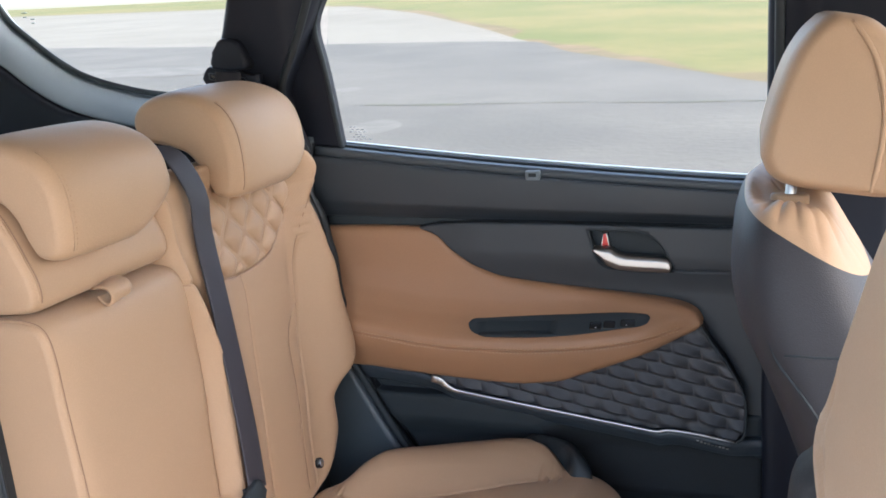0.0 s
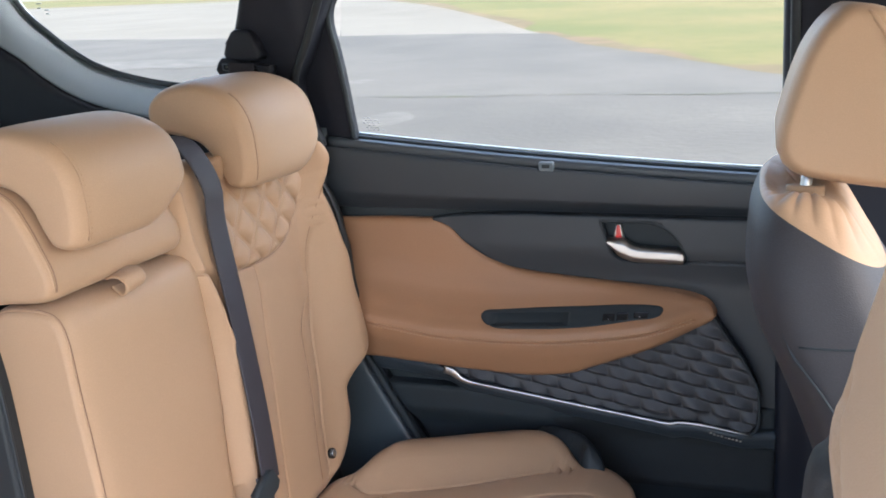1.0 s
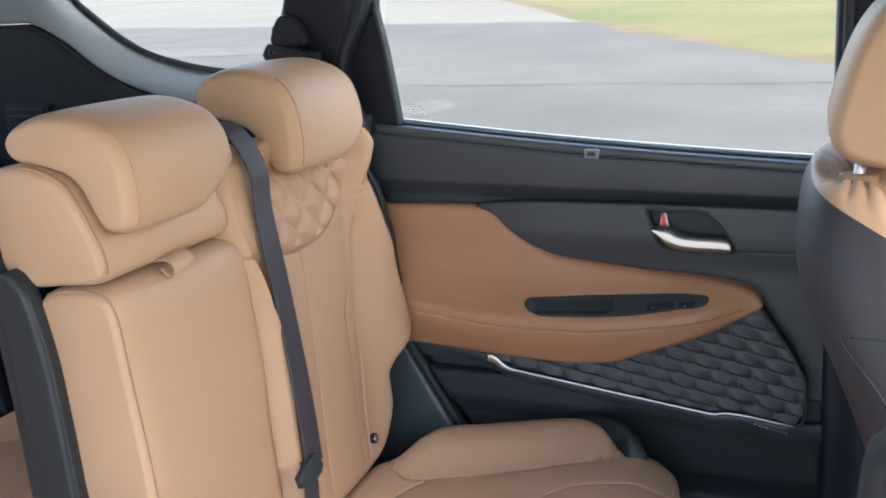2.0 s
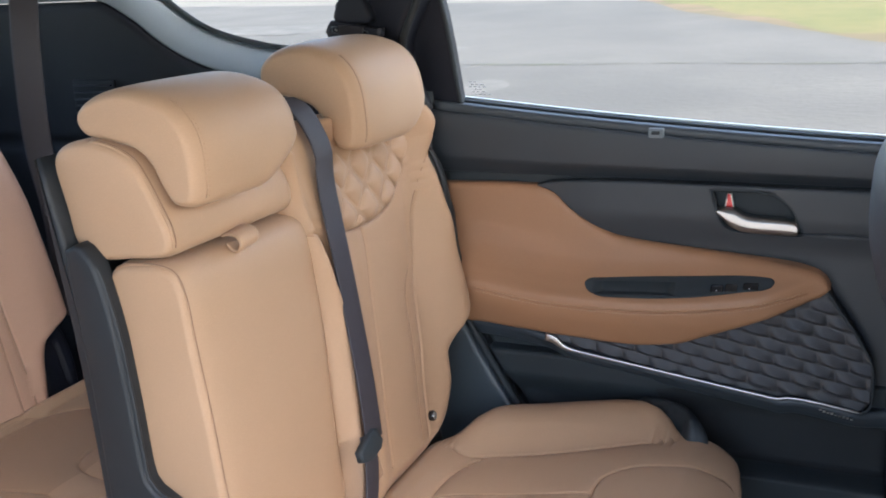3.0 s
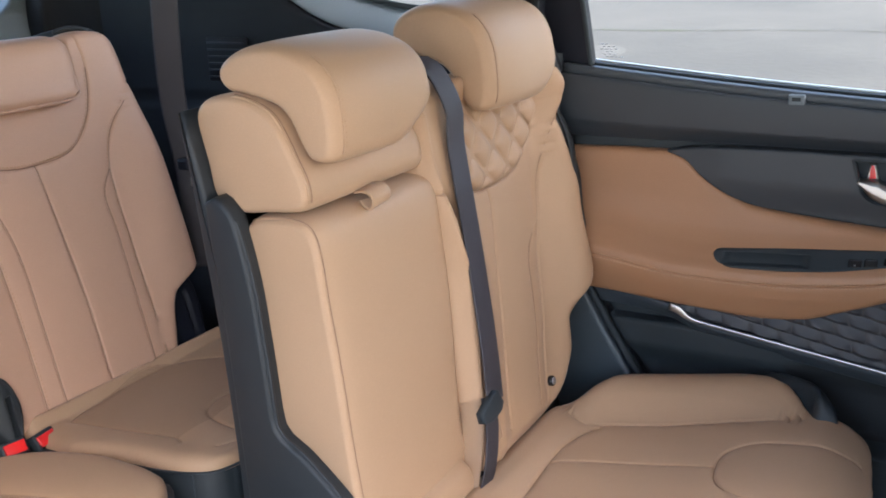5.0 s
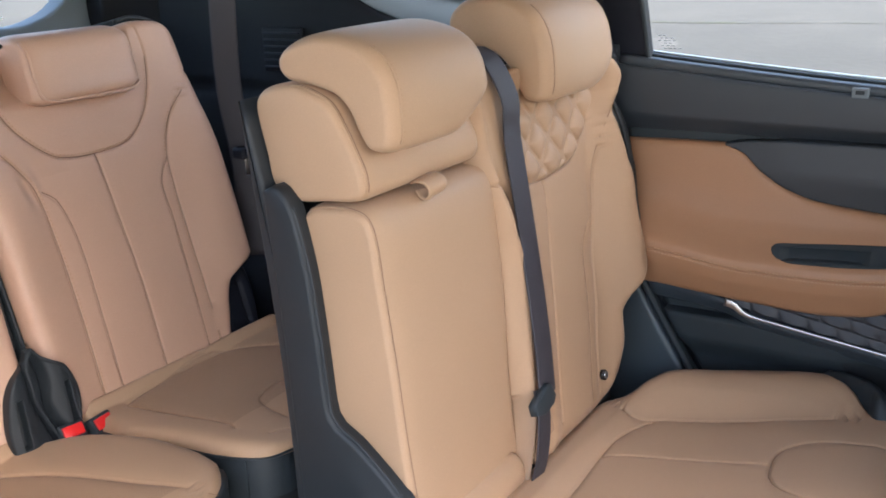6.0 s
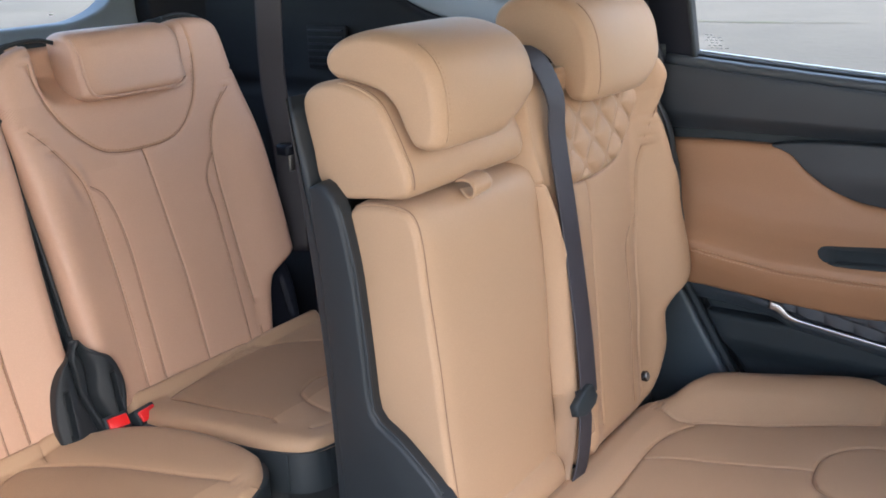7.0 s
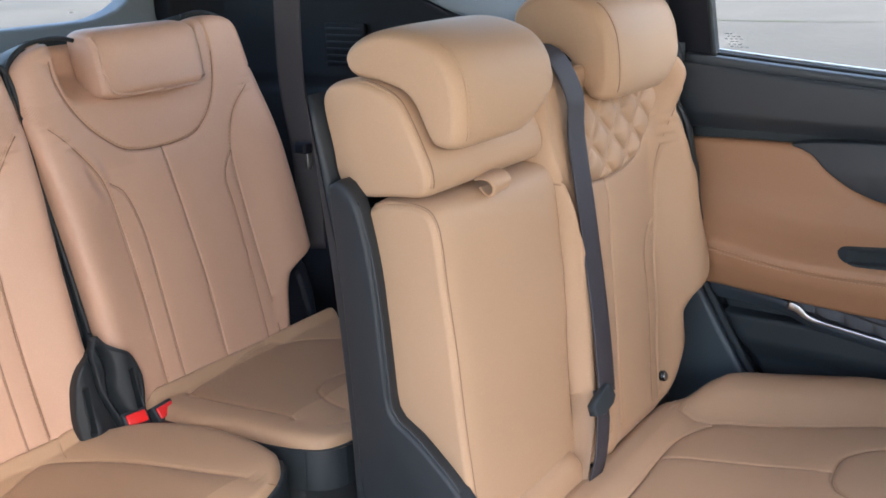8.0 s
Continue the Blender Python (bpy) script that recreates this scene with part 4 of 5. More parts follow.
sweep("edge_trim", SHELL, outer, [tuple(BACK.at(float(trim_y(z)), z, float(outer_raw(np.array([[1.39]]), np.array([[z]]))[0, 0]) - 0.024)) for z in ez], np.interp(ez, [0.722, 0.76, 0.82, 0.95, 1.02, 1.045], [0.006, 0.012, 0.022, 0.030, 0.028, 0.010]), np.interp(ez, [0.722, 0.76, 0.85, 0.97, 1.045], [0.004, 0.010, 0.014, 0.014, 0.006]), (-0.35, 1, 0), sides=12, label="charcoal edging along the seat back")
def head_profile(drop=0.0):
    p = [(-0.942, 1.178), (-0.938, 1.200), (-0.915, 1.218), (-0.878, 1.226), (-0.840, 1.222), (-0.806, 1.204), (-0.786, 1.172), (-0.779, 1.130), (-0.780, 1.092), (-0.792, 1.076),
         (-0.815, 1.077), (-0.829, 1.096), (-0.842, 1.122), (-0.860, 1.140), (-0.892, 1.150), (-0.928, 1.158)]
    return [(x, z - drop * max(0.0, min(1.0, (z - 1.13) / 0.09))) for x, z in p]
def head_bulge(full):
    def f(s, q):
        q = q.copy()
        # the front is fullest in the middle and falls away to the ends
        w = 1 - abs(2 * s - 1) ** 3.0
        front = smooth(q[:, 0], -0.86, -0.78)
        q[:, 0] += full * w * front
        q[:, 1] += full * 0.5 * w * smooth(q[:, 1], 1.15, 1.22)
        q[:, 1] += 0.034 * smooth(s, 0.55, 1.0) * smooth(q[:, 1], 1.15, 1.08)
        return q
    return f
outer_head = block("headrest", LEATHER, outer, head_profile(), 1.130, 1.400, 0.022, 0.080, head_bulge(0.014), i0=0.011, i1=0.034, step=0.005, ny=30, k=9, label="rounded tan leather headrest")
def head_seam(parent, drop, full, y, y0, y1, mat, wide, thread, below=1.082):
    """A sewn line down the front of a headrest, with a row of stitches beside it."""
    p = spline(head_profile(drop), 0.005, True)
    p = np.array(sorted([q for q in p if q[0] > -0.815 and q[1] > below], key=lambda q: -q[1]))
    for dy, kind in ((0.0, "seam"), (0.0040, "thread")):
        q = head_bulge(full)((y + dy - y0) / (y1 - y0), p)
        out = [(x + 0.0003, y + dy, z + 0.0002) for x, z in q]
        if kind == "seam":
            sweep("seam_line", mat, parent, out, wide, wide * 0.8, (0, 1, 0), sides=6)
        else:
            stitches("stitching", thread, parent, out, (0.95, -0.3, 0.1))
head_seam(outer_head, 0.0, 0.014, 1.1490, 1.130, 1.400, SEAM_REAR, 0.0012, THREAD)
iso = BACK.at(1.237, 0.616, 0.004 + float(outer_n(np.array([[1.237]]), np.array([[0.616]]))[0, 0]))
def disc(name, mat, parent, c, n, r, h, seg=20, label="", dome=0.3):
    n = Vector(n).normalized()
    m = Matrix.Translation(Vector(c)) @ n.to_track_quat("Z", "Y").to_matrix().to_4x4()
    bm = bmesh.new()
    rings = [(r, -0.004), (r, h * 0.6), (r * 0.9, h), (r * 0.5, h * (1 + dome)), (0.0001, h * (1 + dome))]
    rows = [[bm.verts.new(m @ Vector((q * math.cos(2 * math.pi * i / seg), q * math.sin(2 * math.pi * i / seg), z))) for i in range(seg)] for q, z in rings]
    for a, b in zip(rows[:-1], rows[1:]):
        for i in range(seg):
            bm.faces.new((a[i], a[(i + 1) % seg], b[(i + 1) % seg], b[i]))
    bmesh.ops.remove_doubles(bm, verts=bm.verts, dist=1e-5)
    return part(name, bm, mat, parent, label, flat=False)
disc("anchor_button", GLOSS_BLACK, outer, iso, BACK.n, 0.0088, 0.003, label="round black child-seat anchor button")
disc("anchor_mark", CHROME, outer, iso + BACK.n * 0.0038, BACK.n, 0.0060, 0.0010, 14)
slab("leather_tag", LEATHER, outer, [(1.018, 0.609), (1.034, 0.612), (1.033, 0.640), (1.015, 0.643)], 0.012, 0.016, BACK, "small embossed leather tag")

# ---- second row: centre seat ----
centre = thing("centre_seat", "tan leather centre rear seat back with pull strap", "car seat", "second row seats")
neck = [(-0.967, 1.118), (-0.962, 1.138), (-0.945, 1.149), (-0.911, 1.153), (-0.880, 1.147), (-0.853, 1.133), (-0.836, 1.108), (-0.822, 1.080), (-0.811, 1.055), (-0.810, 1.032), (-0.824, 1.019), (-0.870, 1.014), (-0.916, 1.011), (-0.948, 1.029), (-0.957, 1.070)]
neck_block = block("neck_block", LEATHER, centre, neck, 0.729, 0.998, 0.020, 0.022, i0=0.009, i1=0.010, step=0.005, ny=16, label="padded tan leather shoulder roll")
centre_head = block("headrest", LEATHER, centre, head_profile(0.018), 0.746, 0.982, 0.024, 0.045, head_bulge(0.008), i0=0.011, i1=0.018, step=0.005, ny=26, k=9, label="rounded tan leather headrest")
head_seam(centre_head, 0.018, 0.008, 0.7640, 0.746, 0.982, LEATHER, 0.0022, LEATHER)
lowp = [(-0.909, 0.985), (-0.898, 1.005), (-0.868, 1.013), (-0.830, 1.0125), (-0.808, 1.003), (-0.797, 0.975), (-0.790, 0.914), (-0.778, 0.817), (-0.770, 0.735), (-0.758, 0.640), (-0.752, 0.585), (-0.762, 0.572), (-0.782, 0.60), (-0.791, 0.654), (-0.816, 0.681), (-0.852, 0.705), (-0.890, 0.725), (-0.899, 0.760), (-0.903, 0.835), (-0.907, 0.92)]
def low_bulge(s, q):
    q = q.copy()
    f = smooth(q[:, 0], -0.86, -0.79)
    q[:, 0] += 0.006 * (1 - abs(2 * s - 1) ** 2.5) * f
    return q
lower_pad = block("lower_pad", LEATHER, centre, lowp, 0.728, 0.992, 0.032, 0.020, low_bulge, i0=0.011, i1=0.009, step=0.006, ny=24, k=12, label="smooth tan leather fold-down armrest pad")
for v in lower_pad.data.vertices:
    v.co.y += (0.027 * float(smooth(v.co.z, 0.58, 0.97)) - 0.004) * max(0.0, min(1.0, (v.co.y - 0.80) / 0.19))
# piping along the near edge of pad and shoulder roll
def inset_line(profile, inset, keep, y, step=0.006):
    """The stretch of a block's edge that keep(x, z) picks, set in from its profile."""
    p = spline(profile, step, True)
    if np.sum(p[:, 0] * np.roll(p[:, 1], -1) - np.roll(p[:, 0], -1) * p[:, 1]) < 0:
        p = p[::-1]
    t = np.roll(p, -1, 0) - np.roll(p, 1, 0)
    t /= np.linalg.norm(t, axis=1)[:, None] + 1e-9
    q = p - np.stack([t[:, 1], -t[:, 0]], 1) * inset
    ok = [bool(keep(*v)) for v in p]
    k = next(i for i in range(len(ok)) if ok[i] and not ok[i - 1])
    out = []
    while ok[k % len(ok)] and len(out) < len(ok):
        out.append((q[k % len(ok), 0], y, q[k % len(ok), 1]))
        k += 1
    return out
sweep("piping", LEATHER, lower_pad, inset_line(lowp, 0.0038, lambda x, z: (x > -0.83 or z > 0.97) and z > 0.60 and x > -0.903 and (z > 0.9 or x > -0.80) and (z > 0.70 or x > -0.775), 0.7350), 0.0018, 0.0018, (0, 1, 0), sides=8)
sweep("piping", LEATHER, neck_block, inset_line(neck, 0.0022, lambda x, z: x > -0.915 and z > 1.03, 0.7370), 0.0034, 0.0034, (0, 1, 0), sides=8)
CEN = lean((-0.80 + 0.95 * 0.13, 0, 0), 0.13)
recess_y = curve([(0.50, 0.930), (0.575, 0.958), (0.601, 0.975), (0.631, 0.986), (0.667, 0.993), (0.70, 0.995), (1.10, 0.995)])
strip_hi = curve([(0.50, 0.942), (0.55, 0.957), (0.586, 0.977), (0.612, 0.992), (0.657, 1.010), (0.715, 1.019), (0.756, 1.024), (0.81, 1.031), (0.859, 1.033), (0.89, 1.028), (0.916, 1.021), (0.962, 1.016), (1.03, 1.012), (1.10, 1.008)])
strip_in = curve([(0.50, 0.925), (0.56, 0.940), (0.60, 0.970), (0.65, 0.983), (0.69, 0.988), (0.763, 0.991), (0.844, 0.995), (0.923, 0.998), (1.00, 0.985), (1.10, 0.975)])
def strip_n(A, B):
    """A roll that swells from behind the armrest pad; below, folded leather lines the recess of the buckle."""
    out = strip_hi(B) - 0.006
    roll = 0.030 - 0.055 * np.clip((out - A) / (out - strip_in(B) + 0.002), 0, 1.3) ** 2
    top = 0.664 + 0.5 * (A - 0.97)
    u = A - recess_y(B)
    rec = smooth(u, 0.003, -0.005) * smooth(B, top + 0.004, top - 0.004)
    fold = 0.003 * np.exp(-((u + 0.008) / 0.002) ** 2) + 0.004 * np.exp(-((u + 0.014) / 0.0024) ** 2)
    roll = roll * (1 - rec) + (np.minimum(roll, 0.004) - 0.024 + 1.5 * fold) * rec
    return roll - 0.020 * smooth(B, 0.92, 1.04) + seam(A, B, [(0.965, 0.985), (0.998, 0.983), (1.05, 0.968)], 0.003, 0.003, 0.003, 0.015)
strip = pad("side_bolster", LEATHER, centre, CEN, 0.50, 1.10, lambda b: strip_in(b) - 0.014, strip_hi, strip_n, r=0.010, back=0.05, na=90, nb=320, label="narrow tan side bolster with buckle recess")
seam_thread_shade(strip, SEAM, CEN, [(0.975, 0.985), (0.990, 0.983), (1.003, 0.978)], strip_n)
block("latch_block", LEATHER, centre, [(-0.775, 0.50), (-0.745, 0.50), (-0.730, 0.53), (-0.729, 0.580), (-0.740, 0.601), (-0.760, 0.608), (-0.780, 0.59)], 0.735, 0.968, 0.014, 0.014, ny=10)
# pull strap: a leather loop
loop = spline([(-0.815, 0.852, 1.024), (-0.802, 0.850, 1.0265), (-0.792, 0.849, 1.0245), (-0.786, 0.848, 1.018), (-0.787, 0.848, 1.010), (-0.793, 0.849, 1.006), (-0.800, 0.850, 1.008), (-0.806, 0.851, 1.013)], 0.002)
sweep("pull_strap", LEATHER, centre, loop, 0.036, 0.0028, (0.06, 1.0, 0.14), label="folded tan leather pull strap")
sweep("seam_line", SEAM_REAR, lower_pad, inset_line(lowp, 0.0022, lambda x, z: (x > -0.83 or z > 0.97) and z > 0.60 and x > -0.903 and (z > 0.9 or x > -0.80) and (z > 0.70 or x > -0.775), 0.7362), 0.0012, 0.0012, (0, 1, 0), sides=6)
sweep("seam_line", SEAM_REAR, neck_block, inset_line(neck, 0.0002, lambda x, z: x > -0.915 and z > 1.03, 0.7402), 0.0014, 0.0014, (0, 1, 0), sides=6)
# side shell and back board
shell = [(-0.944, 1.028), (-0.928, 1.036), (-0.918, 1.031), (-0.906, 1.018), (-0.896, 0.99), (-0.884, 0.93), (-0.878, 0.87), (-0.874, 0.82), (-0.870, 0.762), (-0.867, 0.745), (-0.858, 0.733), (-0.832, 0.718), (-0.797, 0.689), (-0.768, 0.661), (-0.730, 0.61), (-0.702, 0.56), (-0.685, 0.52), (-0.68, 0.44), (-0.89, 0.44), (-0.915, 0.50), (-0.925, 0.66), (-0.933, 0.86)]
block("side_shell", SHELL, centre, [(x, z) for x, z in shell], 0.705, 0.732, 0.006, 0.002, step=0.012, ny=3, k=4, label="charcoal plastic side shell")
block("back_board", SHELL, centre, [(-0.969, 1.135), (-0.976, 1.125), (-0.967, 1.03), (-0.952, 0.88), (-0.942, 0.70), (-0.935, 0.45), (-0.905, 0.45), (-0.912, 0.70), (-0.922, 0.88), (-0.945, 1.02), (-0.962, 1.10)], 0.712, 1.03, 0.006, 0.006, step=0.02, ny=4, k=4)
lipp = [(x, 0.712, z) for x, z in spline([(-0.904, 1.010), (-0.896, 0.985), (-0.884, 0.93), (-0.878, 0.87), (-0.874, 0.82), (-0.870, 0.762), (-0.867, 0.745), (-0.858, 0.733), (-0.832, 0.718), (-0.797, 0.689), (-0.768, 0.661)], 0.008)]
sweep("shell_lip", SHELL, centre, lipp, 0.0045, 0.006, (0, 1, 0), sides=8)

# ---- second row: bench cushion ----
SEATP = Plane((0, 0, 0), (0, 1, 0), (1, 0, 0), (0, 0, 1))        # a = y, b = x
bench = thing("bench_cushion", "tan leather bench cushion with side bolster", "seat cushion")
cs2 = [(0.90, -0.672), (0.958, -0.661), (1.10, -0.668), (1.170, -0.662), (1.225, -0.640)]
cs3 = [(1.085, -0.665), (1.099, -0.641), (1.1245, -0.564), (1.1505, -0.438)]
cs4 = [(1.072, -0.36), (1.085, -0.398), (1.10, -0.420), (1.12, -0.431), (1.163, -0.437), (1.2026, -0.431), (1.240, -0.397), (1.258, -0.342), (1.268, -0.302), (1.276, -0.270), (1.268, -0.250)]
def cush_n(A, B):
    h = 0.562 + 0.020 * smooth(B, -0.60, -0.34) - 0.028 * smooth(B, -0.32, -0.235)
    h = h + 0.010 * smooth(B, -0.66, -0.70) - 0.016 * smooth(B, -0.715, -0.755)
    h = h + seam(A, B, cs1, 0.004, 0.003, 0.005, 0.02) + seam(A, B, cs2, 0.0035, 0.003, 0.004, 0.02)
    h = h + seam(A, B, cs3, 0.0025, 0.003, 0.002, 0.015) + seam(A, B, cs4, 0.003, 0.003, 0.003, 0.015)
    return h
bench_e = curve([(-0.755, 1.255), (-0.735, 1.268), (-0.715, 1.278), (-0.69, 1.302), (-0.67, 1.332), (-0.65, 1.358), (-0.625, 1.376), (-0.592, 1.390), (-0.55, 1.406), (-0.50, 1.418), (-0.45, 1.426), (-0.42, 1.424), (-0.39, 1.414), (-0.37, 1.402), (-0.352, 1.389), (-0.335, 1.384), (-0.29, 1.384), (-0.270, 1.378), (-0.254, 1.362), (-0.244, 1.330), (-0.236, 1.26)])
bol_lo = curve([(-0.735, 1.262), (-0.715, 1.250), (-0.68, 1.224), (-0.6345, 1.238), (-0.58, 1.258), (-0.5234, 1.279), (-0.47, 1.299), (-0.4194, 1.319), (-0.38, 1.334), (-0.35, 1.350), (-0.322, 1.380)])
cs1 = [(float(bol_lo(b)), b) for b in (-0.72, -0.69, -0.665, -0.63, -0.60, -0.56, -0.529, -0.48, -0.44, -0.40, -0.37, -0.348)]
end_x = curve([(1.24, -0.325), (1.334, -0.331), (1.364, -0.337), (1.402, -0.362), (1.418, -0.385), (1.430, -0.425)])
def bench_n(A, B):
    rise = 0.040 * smooth(A - bol_lo(B), 0.0, 0.085) * smooth(B, -0.725, -0.65) * smooth(B - end_x(A), 0.006, -0.016)
    shoulder = -0.012 * smooth(bench_e(B) - A, 0.030, 0.0) ** 2 * smooth(B, -0.32, -0.38)
    return cush_n(A, B) + rise + shoulder
bench_pad = pad("seat_pad", LEATHER, bench, SEATP, -0.755, -0.234, 0.735, bench_e, bench_n, r=0.026, back=-0.44, na=330, nb=260)
part_off(bench_pad, "side_bolster", lambda c: (c[:, 1] > bol_lo(c[:, 0])) & (c[:, 0] < -0.322), "raised tan leather cushion bolster")
for ln in (cs1, cs2, cs3, cs4):
    seam_thread_shade(bench_pad, SEAM, SEATP, ln, bench_n, 0.0015, 0.0013)
pad("side_skirt", SKIRT, bench, SEATP, -0.70, -0.276, 1.22, curve([(-0.70, 1.29), (-0.62, 1.376), (-0.55, 1.412), (-0.50, 1.427), (-0.45, 1.436), (-0.40, 1.433), (-0.36, 1.420), (-0.325, 1.395), (-0.306, 1.370), (-0.290, 1.335), (-0.276, 1.30)]),
    lambda A, B: 0.548 + (0.069 - 0.030 * smooth(B, -0.35, -0.28)) * smooth(A, 1.328, 1.365) * (0.3 + 0.7 * np.maximum(smooth(B - end_x(A), -0.010, 0.006), smooth(A - bench_e(B), -0.010, 0.002) * smooth(B, -0.50, -0.40))), r=0.014, back=-0.40, na=40, nb=60, label="charcoal leather cushion skirt")

# ---- seat belt of the outer seat ----
belt2 = thing("seat_belt", "charcoal seat belt lying across the rear seat back", "seat belt", "seat belts")
def on_back(y, z, n):
    return tuple(BACK.at(y, z, n))
bp_path = spline([(-0.900, 1.030, 1.140), (-0.862, 1.040, 1.158), (-0.825, 1.048, 1.150), on_back(1.054, 1.09, 0.030), on_back(1.052, 1.035, 0.024), on_back(1.046, 0.92, 0.024), on_back(1.034, 0.81, 0.026), on_back(1.026, 0.74, 0.026), on_back(1.018, 0.675, 0.024)], 0.012)
sweep("webbing", WEBBING, belt2, bp_path, 0.039, 0.0022, (0.10, 0.95, 0.12))
sweep("lower_webbing", WEBBING, belt2, spline([on_back(1.006, 0.685, 0.020), on_back(0.996, 0.645, 0.024), on_back(0.978, 0.595, 0.020), on_back(0.966, 0.562, 0.010), on_back(0.952, 0.515, -0.004)], 0.012), 0.030, 0.002, (0.10, 0.95, 0.0))
slab("belt_tongue", PLASTIC_BLACK, belt2, [(0.966, 0.676), (0.968, 0.660), (0.992, 0.653), (1.021, 0.659), (1.030, 0.668), (1.020, 0.689), (1.012, 0.692)], 0.020, 0.032, BACK, "black belt tongue", 0.003)
guide = thing("belt_guide", "black upper belt guide on the pillar trim", "belt guide")
GD = Plane((0, 1.366, 0), (1, 0, 0), (0, 0, 1), (0, -1, 0))
slab("cover", PILLAR_TRIM, guide, [tuple(q) for q in spline([(-0.924, 1.252), (-0.917, 1.286), (-0.905, 1.299), (-0.882, 1.297), (-0.870, 1.283), (-0.864, 1.250)], 0.008, True)], -0.02, 0.022, GD, "", 0.006)
loop_o = slab("loop", PILLAR_TRIM, guide, [tuple(q) for q in spline([(-0.940, 1.226), (-0.936, 1.252), (-0.920, 1.252), (-0.858, 1.240), (-0.842, 1.240), (-0.843, 1.228), (-0.862, 1.220)], 0.008, True)], 0.0, 0.020, GD, "", 0.005)
slab("loop_slot", GLOSS_BLACK, loop_o, [(-0.926, 1.2365), (-0.924, 1.2415), (-0.868, 1.2335), (-0.867, 1.2285)], 0.0205, 0.0222, GD, "", 0.0008)
sweep("loop_rim", PLASTIC, loop_o, spline([GD.at(a, b, 0.0225) for a, b in ((-0.930, 1.244), (-0.900, 1.2405), (-0.864, 1.2350), (-0.862, 1.2275), (-0.895, 1.2300), (-0.929, 1.2345), (-0.930, 1.244))], 0.006), 0.0022, 0.0022, (0, 1, 0), sides=6)
sweep("webbing", WEBBING, guide, [(-0.890, 1.336, 1.245), (-0.893, 1.332, 1.20), (-0.90, 1.325, 1.10), (-0.91, 1.31, 0.98)], 0.046, 0.003, (1, 0, 0))

# ---- third row ----
TB = lean((-1.437 + 0.748 * 0.21, 0, 0), 0.21)
third = thing("jump_seat", "tan leather folding third-row seat with low headrest", "car seat", "third row seats")
yk = [(0.736, 1.171), (0.738, 1.116), (0.761, 1.061), (0.808, 1.013), (0.847, 0.996), (0.917, 0.993), (0.982, 1.005), (1.032, 1.056), (1.053, 1.122), (1.045, 1.177)]
lb = [(0.655, 1.090), (0.676, 1.075), (0.728, 1.023), (0.771, 0.962), (0.784, 0.886), (0.791, 0.753), (0.792, 0.62)]
la = [(0.784, 0.954), (0.809, 0.930), (0.825, 0.857), (0.828, 0.722), (0.829, 0.61)]
ms = [(0.902, 0.992), (0.914, 0.873), (0.924, 0.752), (0.926, 0.61)]
rbs = [(1.170, 1.112), (1.140, 1.092), (1.069, 1.021), (1.047, 0.954), (1.048, 0.841), (1.056, 0.691), (1.058, 0.61)]
ra = [(1.046, 0.959), (1.019, 0.919), (1.023, 0.847), (1.026, 0.690), (1.026, 0.61)]
def third_n(A, B):
    h = 0.016 * smooth(np.abs(A - 0.92), 0.13, 0.22) * smooth(B, 1.15, 0.95)
    for ln, d in ((yk, 1.0), (lb, 1.0), (la, 0.6), (ms, 0.9), (rbs, 1.0), (ra, 0.5)):
        h = h + seam(A, B, ln, 0.0030 * d, 0.003, 0.0030 * d, 0.016)
    # hollow that takes the headrest
    hol = smooth(B, 1.078, 1.135) * smooth(A, 0.740, 0.774) * smooth(A, 1.03, 1.0)
    fold = 0.0036 * np.sin(150 * (A - 0.775) + 60 * B) * np.exp(-((B - 0.965) / 0.025) ** 2 - ((A - 0.765) / 0.02) ** 2)
    return h - 0.052 * hol + fold
t_lo = curve([(0.60, 0.694), (0.734, 0.690), (0.834, 0.686), (1.009, 0.673), (1.10, 0.666), (1.142, 0.669), (1.165, 0.690), (1.178, 0.716), (1.19, 0.76)])
t_hi = curve([(0.60, 1.088), (0.645, 1.097), (0.715, 1.118), (0.728, 1.140), (0.742, 1.172), (0.753, 1.181), (0.931, 1.174), (1.103, 1.149), (1.15, 1.140), (1.172, 1.124), (1.188, 1.090), (1.196, 1.06)])
third_back = pad("backrest", LEATHER_REAR_LIT, third, TB, 0.60, 1.182, lambda b: t_lo(b) + 0.004 + 0.005 * smooth(b, 1.04, 1.12), lambda b: t_hi(b) - 0.004 * smooth(b, 0.80, 1.12), third_n, r=0.026, back=0.02, na=290, nb=320, rb=0.018)
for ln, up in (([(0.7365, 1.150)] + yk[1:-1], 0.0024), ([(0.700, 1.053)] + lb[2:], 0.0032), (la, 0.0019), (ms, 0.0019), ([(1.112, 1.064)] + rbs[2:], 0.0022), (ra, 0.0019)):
    seam_thread_shade(third_back, SEAM_REAR, TB, ln, third_n, lift=up)
for ln, off in (([(0.700, 1.053)] + lb[2:], 0.0042), (yk[1:-1], 0.0042), ([(1.112, 1.064)] + rbs[2:], -0.0042)):
    q = spline(ln, 0.006)
    d = np.gradient(q, axis=0)
    d /= np.linalg.norm(d, axis=1)[:, None]
    q = q + off * np.stack([-d[:, 1], d[:, 0]], 1)
    stitches("stitching", THREAD, third_back, TB.at(q[:, 0], q[:, 1], third_n(q[:, 0], q[:, 1]) + 0.0003), (0.978, 0.0, 0.205), 0.0042, 0.0028, 0.0012)
lb_y, yk_y = curve([(z, y) for y, z in lb[::-1]]), curve([(z, y) for y, z in yk[4::-1]])
